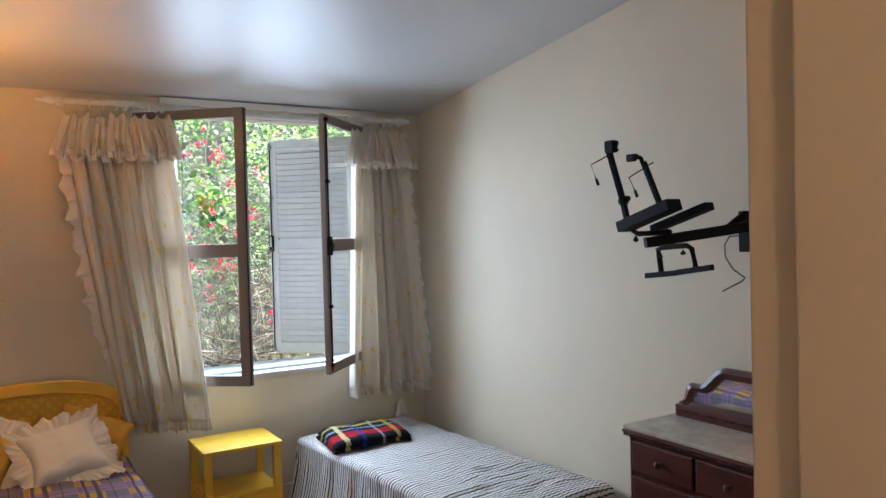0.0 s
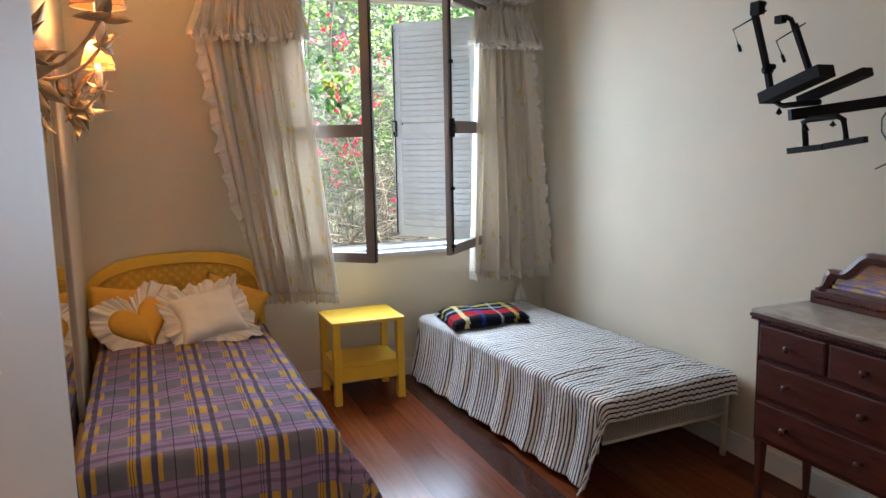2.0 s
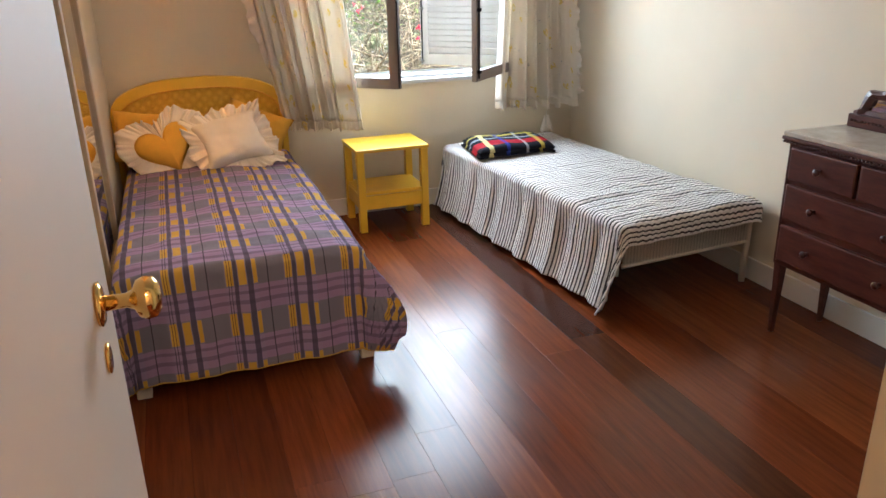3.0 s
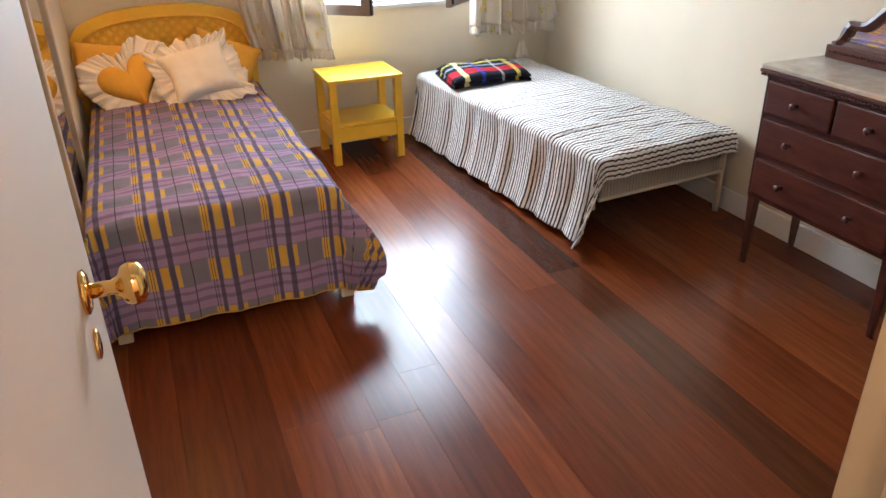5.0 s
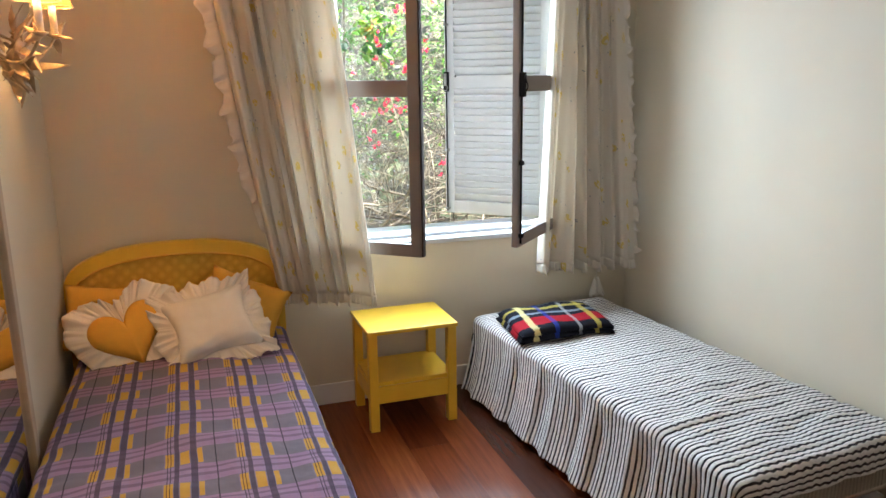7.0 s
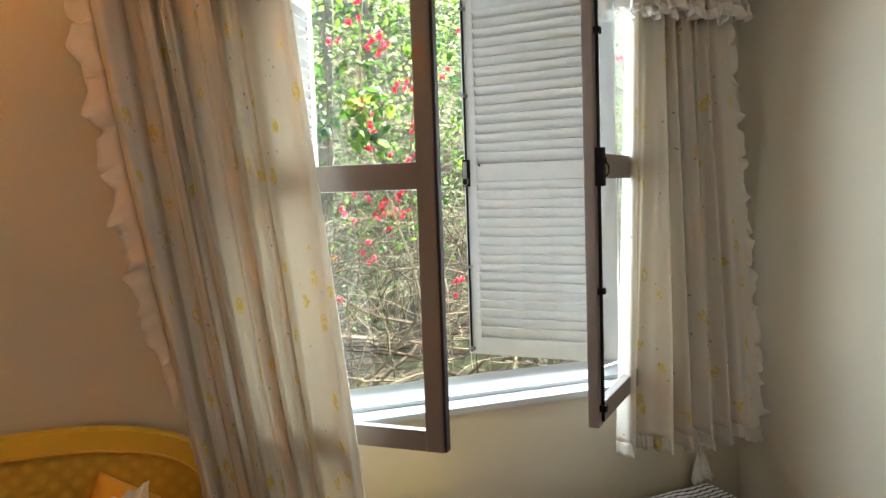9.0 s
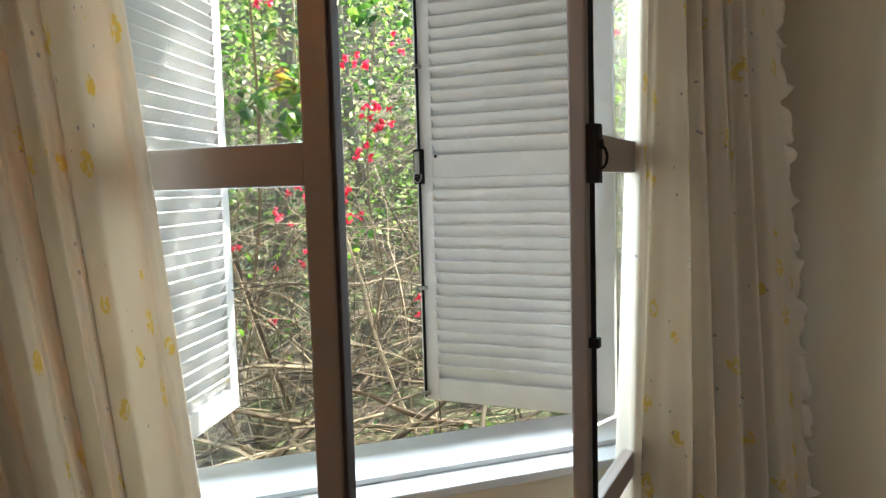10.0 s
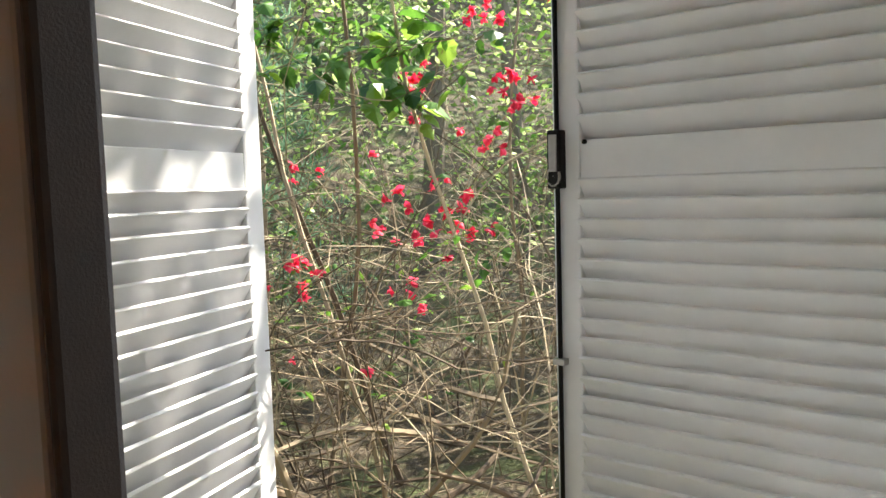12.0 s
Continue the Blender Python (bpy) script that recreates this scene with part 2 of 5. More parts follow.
def white_frill():
    m = Mat("white_ruffle_cotton", 0.92)
    v = m.coord()
    f = m.noise(v, 400, 2)
    g = m.noise(v, 9, 3)
    m.set(Base_Color=m.ramp(g, [(0.3, (0.78, 0.71, 0.62)), (0.7, (0.85, 0.79, 0.71))]))
    m.bump(m.math("ADD", m.math("MULTIPLY", f, 0.15), m.math("MULTIPLY", g, 2.5)), 0.35, 0.006)
    return m.m


def wicker(name, color, pitch=0.012):
    m = Mat(name, 0.6)
    v = m.coord()
    s = m.split(v)
    a = m.math("SINE", m.math("MULTIPLY", s[0], math.tau / pitch))
    b = m.math("SINE", m.math("MULTIPLY", s[2], math.tau / pitch * 1.4))
    w = m.math("ABSOLUTE", m.math("MULTIPLY", a, b))
    dark = tuple(c * 0.62 for c in color)
    m.set(Base_Color=m.mix(w, dark, color))
    m.bump(w, 0.8, 0.004)
    return m.m


def woven_diamond():
    m = Mat("woven_yellow_cane", 0.55)
    v = m.coord()
    s = m.split(v)
    a = m.math("FRACT", m.math("MULTIPLY", m.math("ADD", s[0], s[2]), 16.0))
    b = m.math("FRACT", m.math("MULTIPLY", m.math("SUBTRACT", s[0], s[2]), 16.0))
    w = m.math("MULTIPLY", m.math("PINGPONG", a, 0.5), m.math("PINGPONG", b, 0.5))
    f = m.math("ABSOLUTE", m.math("SINE", m.math("MULTIPLY", m.math("ADD", s[0], s[2]), 500)))
    m.set(Base_Color=m.ramp(w, [(0.0, (0.74, 0.44, 0.04)), (0.16, (0.84, 0.54, 0.06))]))
    m.bump(m.math("ADD", m.math("MULTIPLY", w, 6.0), m.math("MULTIPLY", f, 0.3)), 0.7, 0.006)
    return m.m


def shade_cloth():
    m = Mat("lampshade_paper", 0.8)
    base = (0.50, 0.26, 0.095)
    out = m.n["Material Output"]
    tl = m.n.new("ShaderNodeBsdfTranslucent")
    tl.inputs[0].default_value = (0.50, 0.20, 0.085, 1)
    mx = m.n.new("ShaderNodeMixShader")
    mx.inputs[0].default_value = 0.6
    f = m.noise(m.coord(), 80, 3)
    m.set(Base_Color=m.mix(m.math("MULTIPLY", f, 0.2), base, (0.4, 0.2, 0.08)))
    m.t.links.new(m.b.outputs[0], mx.inputs[1])
    m.t.links.new(tl.outputs[0], mx.inputs[2])
    m.t.links.new(mx.outputs[0], out.inputs[0])
    return m.m


def glow(name, color, strength):
    m = Mat(name)
    m.set(Emission_Color=color, Emission_Strength=strength, Base_Color=color)
    return m.m


def leafy(name, stops, rough=0.5, trans=0.35):
    m = Mat(name, rough)
    r = m.n.new("ShaderNodeNewGeometry").outputs["Random Per Island"]
    c = m.ramp(r, stops)
    out = m.n["Material Output"]
    tl = m.n.new("ShaderNodeBsdfTranslucent")
    m.put(tl.inputs[0], c)
    mx = m.n.new("ShaderNodeMixShader")
    mx.inputs[0].default_value = trans
    m.set(Base_Color=c)
    m.t.links.new(m.b.outputs[0], mx.inputs[1])
    m.t.links.new(tl.outputs[0], mx.inputs[2])
    m.t.links.new(mx.outputs[0], out.inputs[0])
    return m.m


def soil():
    m = Mat("leaf_litter_soil", 0.95)
    v = m.coord()
    g = m.noise(v, 3, 8, 0.7)
    h = m.noise(v, 28, 5, 0.7)
    c = m.ramp(g, [(0.3, (0.025, 0.018, 0.010)), (0.48, (0.075, 0.055, 0.030)), (0.60, (0.07, 0.10, 0.025))])
    m.set(Base_Color=m.mix(m.math("MULTIPLY", h, 0.6), c, (0.09, 0.065, 0.04)))
    m.bump(m.math("ADD", g, h), 0.9, 0.05)
    return m.m


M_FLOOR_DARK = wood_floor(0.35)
M_FLOOR, M_DARK, M_MARBLE, M_GLASS, M_MIRROR = wood_floor(), dark_wood(), marble(), glass(), mirror()
M_PLAID, M_STRIPE, M_THROW = plaid_spread(), striped_spread(), throw_wool()
M_CURT, M_FRILL = curtain_cloth("floral_curtain_cotton"), white_frill()
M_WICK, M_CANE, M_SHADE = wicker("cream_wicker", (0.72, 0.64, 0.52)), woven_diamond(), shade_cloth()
M_BULB = glow("lamp_bulb", (1.0, 0.62, 0.28), 4)
M_TWIG = leafy("dry_twig", [(0.0, (0.05, 0.032, 0.018)), (0.5, (0.17, 0.12, 0.07)), (1.0, (0.46, 0.37, 0.24))], 0.85, 0.0)
M_LEAF = leafy("shrub_leaf", [(0.0, (0.028, 0.085, 0.016)), (0.5, (0.10, 0.23, 0.03)), (1.0, (0.27, 0.42, 0.06))], 0.4, 0.5)
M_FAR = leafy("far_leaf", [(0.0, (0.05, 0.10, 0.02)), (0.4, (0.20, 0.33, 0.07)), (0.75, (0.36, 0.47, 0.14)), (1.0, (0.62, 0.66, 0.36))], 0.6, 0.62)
M_FLOWER = leafy("red_flower", [(0.0, (0.55, 0.01, 0.05)), (0.5, (0.75, 0.02, 0.07)), (1.0, (0.85, 0.06, 0.14))], 0.6, 0.4)
M_PINE = leafy("pine_needles", [(0.0, (0.05, 0.12, 0.07)), (1.0, (0.20, 0.32, 0.19))], 0.6, 0.5)
M_BARK = leafy("grey_brown_bark", [(0.0, (0.05, 0.038, 0.026)), (1.0, (0.15, 0.12, 0.085))], 0.9, 0.0)
M_SOIL = soil()


# ---- mesh helpers ----
def mesh_of(bm, name, mat, smooth=False):
    me = bpy.data.meshes.new(name)
    bmesh.ops.recalc_face_normals(bm, faces=bm.faces)
    if smooth:
        for f in bm.faces:
            f.smooth = True
    bm.to_mesh(me)
    bm.free()
    me.materials.append(mat)
    return me


def thing(name, at=(0, 0, 0), turn=0, **tags):
    ob = new(name)
    ob.matrix_world = pose(*at, 0, 0, turn)
    ob.empty_display_size = 0.1
    return tagged(ob, **tags)


def part(name, bm, mat, parent, label="", smooth=False):
    me = bm if isinstance(bm, bpy.types.Mesh) else mesh_of(bm, name, mat, smooth)
    ob = new(name, me)
    if parent is not None:
        ob.parent = parent
    return tagged(ob, label=label)


def box(bm, lo, hi, bevel=0.0, m=None):
    vs = [bm.verts.new((x, y, z)) for x in (lo[0], hi[0]) for y in (lo[1], hi[1]) for z in (lo[2], hi[2])]
    for a, b, c, d in ((0, 1, 3, 2), (4, 6, 7, 5), (0, 4, 5, 1), (2, 3, 7, 6), (0, 2, 6, 4), (1, 5, 7, 3)):
        bm.faces.new([vs[i] for i in (a, b, c, d)])
    if bevel:
        edges = list({e for v in vs for e in v.link_edges})
        got = bmesh.ops.bevel(bm, geom=edges, offset=bevel, segments=2, profile=0.6, affect="EDGES")
        vs = list({v for f in got["faces"] for v in f.verts} | {v for v in vs if v.is_valid})
    if m is not None:
        bmesh.ops.transform(bm, matrix=m, verts=vs)
    return bm


def boxed(lo, hi, bevel=0.0, m=None):
    return box(bmesh.new(), lo, hi, bevel, m)


def ring_pts(c, t, r, n, up=Vector((0, 0, 1))):
    t = t.normalized()
    if abs(t.dot(up)) > 0.95:
        up = Vector((1, 0, 0))
    a = t.cross(up).normalized()
    b = t.cross(a)
    return [c + (a * math.cos(k * math.tau / n) + b * math.sin(k * math.tau / n)) * r for k in range(n)]


def tube(bm, pts, r, n=8, caps=True):
    pts = [Vector(p) for p in pts]
    radii = r if isinstance(r, (list, tuple)) else [r] * len(pts)
    rings = []
    for i, p in enumerate(pts):
        t = (pts[min(i + 1, len(pts) - 1)] - pts[max(i - 1, 0)])
        rings.append([bm.verts.new(q) for q in ring_pts(p, t, radii[i], n)])
    for a, b in zip(rings, rings[1:]):
        for k in range(n):
            bm.faces.new((a[k], a[(k + 1) % n], b[(k + 1) % n], b[k]))
    if caps:
        bm.faces.new(rings[0])
        bm.faces.new(rings[-1])
    return bm


def tubed(pts, r, n=8):
    return tube(bmesh.new(), pts, r, n)


def bar(bm, a, b, w, h, bevel=0.0, up=(0, 0, 1)):
    """A square bar from a to b."""
    a, b = Vector(a), Vector(b)
    t = (b - a).normalized()
    s = t.cross(Vector(up)).normalized()
    u = s.cross(t)
    m = Matrix((s, t, u)).transposed().to_4x4()
    m.translation = a
    return box(bm, (-w / 2, 0, -h / 2), (w / 2, (b - a).length, h / 2), bevel, m)


def lathe(profile, n=24, axis="z", at=(0, 0, 0)):
    """A turned body from (radius, height) pairs."""
    bm = bmesh.new()
    rings = []
    for r, h in profile:
        ring = []
        for k in range(n):
            c, s = math.cos(k * math.tau / n) * r, math.sin(k * math.tau / n) * r
            p = {"z": (c, s, h), "x": (h, c, s), "y": (c, h, s)}[axis]
            ring.append(bm.verts.new(Vector(p) + Vector(at)))
        rings.append(ring)
    for a, b in zip(rings, rings[1:]):
        for k in range(n):
            bm.faces.new((a[k], a[(k + 1) % n], b[(k + 1) % n], b[k]))
    bm.faces.new(rings[0])
    bm.faces.new(rings[-1])
    bmesh.ops.remove_doubles(bm, verts=bm.verts, dist=1e-5)
    return bm


def sheet(name, nu, nv, f, mat, parent, thick=0.0, label="", uv=None, smooth=True, closed=False):
    """A cloth from f(i/nu, j/nv) -> place; uv(i/nu, j/nv) -> metres on the cloth."""
    verts, uvs = [], []
    for j in range(nv + 1):
        for i in range(nu + 1):
            verts.append(f(i / nu, j / nv))
            uvs.append(uv(i / nu, j / nv) if uv else (i / nu, j / nv))
    faces = [(j * (nu + 1) + i, j * (nu + 1) + i + 1, (j + 1) * (nu + 1) + i + 1, (j + 1) * (nu + 1) + i) for j in range(nv) for i in range(nu)]
    me = bpy.data.meshes.new(name)
    me.from_pydata([tuple(v) for v in verts], [], faces)
    lay = me.uv_layers.new(name="UVMap")
    for poly in me.polygons:
        poly.use_smooth = smooth
        for li in poly.loop_indices:
            lay.data[li].uv = uvs[me.loops[li].vertex_index]
    me.materials.append(mat)
    ob = new(name, me)
    if parent is not None:
        ob.parent = parent
    if thick:
        s = ob.modifiers.new("solidify", "SOLIDIFY")
        s.thickness, s.offset = thick, 0
    return tagged(ob, label=label)


def ripple(x, seed=0.0):
    return math.sin(x) * 0.6 + math.sin(x * 1.73 + seed) * 0.3 + math.sin(x * 3.1 + seed * 2.1) * 0.15


# ---- the large structure ----
XW, XE, YS, YN, ZC = -0.32, 2.72, 0.50, 4.84, 3.25
ZN, RISE = 2.607, 0.114


def setting(name, bm, mat, parent=None, label="", smooth=False):
    ob = part(name, bm, mat, parent, label, smooth)
    return tagged(ob, kind="structure")


floor = setting("floor", boxed((XW - 0.15, -1.9, -0.12), (XE + 0.15, 5.0, -0.014)), M_DARK, None, "dark varnished hardwood plank floor with a glossy reflection of the window")
bm = boxed((XW - 0.15, -2.0, 0), (XE + 0.15, 5.13, 0.7))
for v in bm.verts:
    v.co.z = v.co.z + ZN + RISE * (YN - v.co.y)
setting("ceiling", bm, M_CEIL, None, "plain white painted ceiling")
setting("wall_west", boxed((XW - 0.12, YS, -0.05), (XW, YN, ZC)), M_WALL, None, "cream painted wall with a framed mirror and leafy sconces")
setting("wall_east", boxed((XE, YS, -0.05), (XE + 0.12, YN, ZC)), M_WALL, None, "cream painted wall beside the striped bed and the dresser")
WX0, WX1, WZ0, WZ1, WY = 0.74, 2.40, 0.855, 2.53, 5.12
bm = bmesh.new()
box(bm, (XW - 0.12, YN, -0.05), (WX0, WY, ZC))
box(bm, (WX1, YN, -0.05), (XE + 0.12, WY, ZC))
box(bm, (WX0, YN, -0.05), (WX1, WY, WZ0))
box(bm, (WX0, YN, WZ1), (WX1, WY, ZC))
setting("wall_north", bm, M_WALL, None, "cream painted window wall behind the beds and curtains")
DX0, DX1, DY0, DZ = -0.16, 0.576, 0.34, 2.10
bm = bmesh.new()
box(bm, (XW - 0.12, DY0, -0.05), (DX0 - 0.03, YS, ZC))
box(bm, (DX1 + 0.03, DY0, -0.05), (XE + 0.12, YS, ZC))
box(bm, (DX0 - 0.03, DY0, DZ + 0.03), (DX1 + 0.03, YS, ZC))
setting("wall_south", bm, M_WALL, None, "cream painted wall with the doorway")
setting("hall_wall_west", boxed((-0.95, -1.9, -0.05), (-0.83, DY0, ZC)), M_HALL, None, "plain cream hall wall")
setting("hall_wall_east", boxed((1.4, -1.9, -0.05), (1.52, DY0, ZC)), M_HALL, None, "plain cream hall wall")
setting("hall_wall_south", boxed((-0.95, -2.0, -0.05), (1.52, -1.9, ZC)), M_HALL, None, "plain cream hall wall")

# body for the assumed hall lamp, out of view
hl = thing("unseen_hall_fixture", (-0.05, -0.85, 2.74), label="unseen hall ceiling light, assumed from the warm door jambs", category="ceiling light")
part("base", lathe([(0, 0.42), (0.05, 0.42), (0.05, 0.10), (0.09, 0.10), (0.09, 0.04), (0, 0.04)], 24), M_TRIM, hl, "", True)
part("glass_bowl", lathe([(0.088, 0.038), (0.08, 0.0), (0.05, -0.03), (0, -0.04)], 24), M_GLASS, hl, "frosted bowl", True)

door_frame = thing("door_frame", (0, 0, 0), kind="structure", label="cream painted wooden door frame round the open doorway")
for x0, x1 in ((DX0 - 0.03, DX0), (DX1, DX1 + 0.03)):
    setting("jamb", boxed((x0, DY0 - 0.01, 0), (x1, YS + 0.006, DZ), 0.003), M_JAMB, door_frame)
setting("head", boxed((DX0 - 0.03, DY0 - 0.01, DZ), (DX1 + 0.03, YS + 0.006, DZ + 0.03), 0.003), M_JAMB, door_frame)
setting("door_stop", boxed((DX1 - 0.013, DY0 + 0.0, 0), (DX1 - 0.0005, YS - 0.045, DZ), 0.003), M_JAMB, door_frame)
for x0, x1 in ((DX0 - 0.11, DX0 - 0.032), (DX1 + 0.012, DX1 + 0.09)):
    setting("casing", boxed((x0, YS + 0.0005, 0), (x1, YS + 0.014, DZ + 0.09), 0.004), M_JAMB, door_frame)


def baseboard(lo, hi, axis):
    bm = boxed(lo, hi, 0.004)
    return setting("baseboard", bm, M_TRIM, None, "white painted baseboard along the cream wall")


baseboard((XW + 0.013, YN - 0.014, 0), (XE - 0.013, YN - 0.0005, 0.115), 0)
baseboard((XE - 0.014, YS, 0), (XE - 0.0005, YN - 0.0005, 0.115), 1)
baseboard((XW + 0.0005, YS, 0), (XW + 0.014, YN - 0.0005, 0.115), 1)

# window: frame, sill, head board, two casements opening inwards
window = thing("window_1", (0, 0, 0), kind="structure", label="white painted wooden window with two glazed casements swung open into the room")
bm = bmesh.new()
box(bm, (WX0 + 0.0005, 4.858, WZ0 + 0.031), (0.768, 4.90, WZ1 - 0.0005), 0.004)
box(bm, (2.300, 4.858, WZ0 + 0.031), (WX1 - 0.0005, 4.90, WZ1 - 0.0005), 0.004)
box(bm, (0.770, 4.858, WZ1 - 0.025), (2.298, 4.90, WZ1 - 0.0005), 0.004)
setting("window_frame", bm, M_TRIM, window, "white window frame")
bm = bmesh.new()
box(bm, (WX0 + 0.001, 4.815, 0.842), (WX1 - 0.001, 4.98, 0.868), 0.005)
box(bm, (WX0 + 0.001, 4.91, 0.869), (WX1 - 0.001, 5.17, 0.885), 0.004)
setting("window_sill", bm, M_SILL, window, "white painted window sill with a rebate")
bm = bmesh.new()
box(bm, (0.93, 4.80, 2.512), (2.34, 4.8395, 2.540), 0.005)
box(bm, (0.93, 4.815, 2.542), (2.34, 4.8395, 2.560), 0.003)
box(bm, (0.92, 4.79, 2.562), (2.36, 4.8395, 2.604), 0.005)
setting("window_head", bm, M_TRIM, window, "white moulded board over the window")


def casement(hinge, angle, w, side, rod):
    """side: +1 when the room face is local +y."""
    z0, z1, d = 0.888 if rod else 0.874, 2.495 if rod else 2.505, 0.034
    st, mid0, mid1 = 0.056, 0.758, 0.836
    h = z1 - z0
    bm = bmesh.new()
    box(bm, (0, -d / 2, 0), (st, d / 2, h), 0.004)
    box(bm, (w - st, -d / 2, 0), (w, d / 2, h), 0.004)
    for a, b in ((0, 0.062), (mid0, mid1), (h - 0.055, h)):
        box(bm, (st, -d / 2 + 0.002, a), (w - st, d / 2 - 0.002, b), 0.003)
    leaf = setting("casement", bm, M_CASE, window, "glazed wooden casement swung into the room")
    leaf.matrix_world = pose(*hinge, z0, 0, 0, angle)
    # near-black brown strip along the closing edge of the left casement
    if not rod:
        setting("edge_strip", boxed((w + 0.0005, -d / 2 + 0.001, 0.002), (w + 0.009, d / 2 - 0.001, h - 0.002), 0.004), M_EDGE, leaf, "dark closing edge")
    for a, b in ((0.062, mid0), (mid1, h - 0.055)):
        g = setting("pane", boxed((st - 0.004, -0.002, a - 0.004), (w - st + 0.004, 0.002, b + 0.004)), M_GLASS, leaf)
        g.visible_shadow = False
    if rod:
        y = side * (d / 2 + 0.008)
        setting("bolt_rod", tubed([(w - 0.018, y, 0.02), (w - 0.018, y, h - 0.02)], 0.0055, 8), M_BLACK, leaf, "long dark bolt rod", True)
        for z in (0.05, 0.41, 1.18, 1.56):
            setting("rod_guide", boxed((w - 0.03, min(0.5 * y, 1.5 * y), z), (w - 0.006, max(0.5 * y, 1.5 * y), z + 0.02), 0.002), M_BLACK, leaf)
        setting("latch_plate", boxed((w - 0.034, min(0, 1.7 * y), 0.735), (w - 0.004, max(0, 1.7 * y), 0.85), 0.004), M_BLACK, leaf, "dark iron latch plate")
        ringc = [(w - 0.018 - 0.0 + 0.0, y + side * (0.018 + 0.012 * math.cos(a)), 0.785 + 0.022 * math.sin(a)) for a in np.linspace(0, math.tau, 13)]
        setting("latch_ring", tubed(ringc, 0.003, 6), M_BLACK, leaf, "dark iron pull ring", True)
        setting("latch_knob", lathe([(0.0, -0.01), (0.01, -0.008), (0.011, 0.008), (0, 0.01)], 12, "y", (w - 0.018, y + side * 0.014, 0.81)), M_BLACK, leaf, "", True)
    return leaf


casement((0.780, 4.850), -40.1, 0.691, -1, False)
casement((2.272, 4.850), -136.2, 0.689, 1, True)


def shutter(hinge, tip, side, bolted):
    """side: +1 when the face seen from the room is local +y."""
    w = math.hypot(tip[0] - hinge[0], tip[1] - hinge[1])
    ang = math.degrees(math.atan2(tip[1] - hinge[1], tip[0] - hinge[0]))
    sh = thing("louvred_shutter", (hinge[0], hinge[1], 0.872), ang, label="white painted louvred wooden shutter opened outwards over the garden", category="shutter", group="window shutters")
    h, d, st = 1.60, 0.036, 0.062
    bm = bmesh.new()
    box(bm, (0, -d / 2, 0), (st, d / 2, h), 0.004)
    box(bm, (w - st, -d / 2, 0), (w, d / 2, h), 0.004)
    for a, b in ((0, 0.078), (0.775, 0.862), (h - 0.07, h)):
        box(bm, (st, -d / 2 + 0.001, a), (w - st, d / 2 - 0.001, b), 0.003)
    fr = part("shutter_frame", bm, M_SHUT, sh)
    sl = bpy.data.meshes.new("slat")
    b2 = bmesh.new()
    box(b2, (st - 0.006, -0.036, -0.0045), (w - st + 0.006, 0.036, 0.0045), 0.0028)
    mesh = mesh_of(b2, "slat", M_SHUT)
    for a, b in ((0.078, 0.775), (0.862, h - 0.07)):
        n = round((b - a) / 0.0415)
        for k in range(n):
            o = part("slat", mesh, M_SHUT, sh)
            o.matrix_basis = pose(0, 0, a + (k + 0.5) * (b - a) / n, side * 57)
    if not bolted:
        return sh
    y = side * (d / 2 + 0.007)
    part("bolt_rod", tubed([(w - 0.014, y, 0.012), (w - 0.014, y, h - 0.012)], 0.005, 8), M_BLACK, sh, "thin dark bolt rod", True)
    for z in (0.02, 0.395, 1.16, 1.54):
        part("rod_guide", boxed((w - 0.03, min(0.4 * y, 1.5 * y), z), (w - 0.002, max(0.4 * y, 1.5 * y), z + 0.014), 0.002), M_STEEL, sh)
    bm = boxed((w - 0.03, min(0, 1.8 * y), 0.765), (w - 0.001, max(0, 1.8 * y), 0.885), 0.004)
    part("latch", bm, M_BLACK, sh, "dark shutter latch")
    part("latch_face", boxed((w - 0.025, min(1.8 * y, 1.95 * y), 0.80), (w - 0.007, max(1.8 * y, 1.95 * y), 0.875), 0.001), M_STEEL, sh, "worn steel latch face")
    part("latch_ring", tubed([(w - 0.015, y + side * (0.018), 0.79 + 0.0)] + [(w - 0.015 + 0.014 * math.sin(a), y + side * 0.018, 0.79 + 0.02 * math.cos(a)) for a in np.linspace(0, math.tau, 12)], 0.003, 6), M_STEEL, sh, "", True)
    part("screw_head", lathe([(0, -0.004), (0.005, -0.003), (0.005, 0.003), (0, 0.004)], 10, "y", (w - st - 0.012, side * (d / 2 + 0.001), 0.858)), M_BLACK, sh)
    return sh


shutter((2.334, 5.112), (1.848, 5.59), 1, True)
shutter((0.875, 5.15), (1.197, 5.775), -1, False)

# the open door
door = thing("door_1", (DX0 + 0.002, YS + 0.012, 0.008), 90, kind="structure", label="white painted door standing open against the wall, with a brass knob")
LX = 0.76
part("leaf", boxed((0, -0.058, 0), (LX, -0.022, 2.07), 0.003), M_DOOR, door, "plain white door leaf")
for z in (0.25, 1.05, 1.85):
    part("hinge", lathe([(0.006, z - 0.04), (0.006, z + 0.04)], 10, "z", (-0.004, -0.06, 0)), M_BRASS, door)
part("knob_rose", lathe([(0.0, -0.058), (0.03, -0.0585), (0.031, -0.063), (0.024, -0.067), (0.012, -0.069), (0.0, -0.07)], 28, "y", (LX - 0.155, 0, 1.105)), M_BRASS, door, "round brass rose", True)
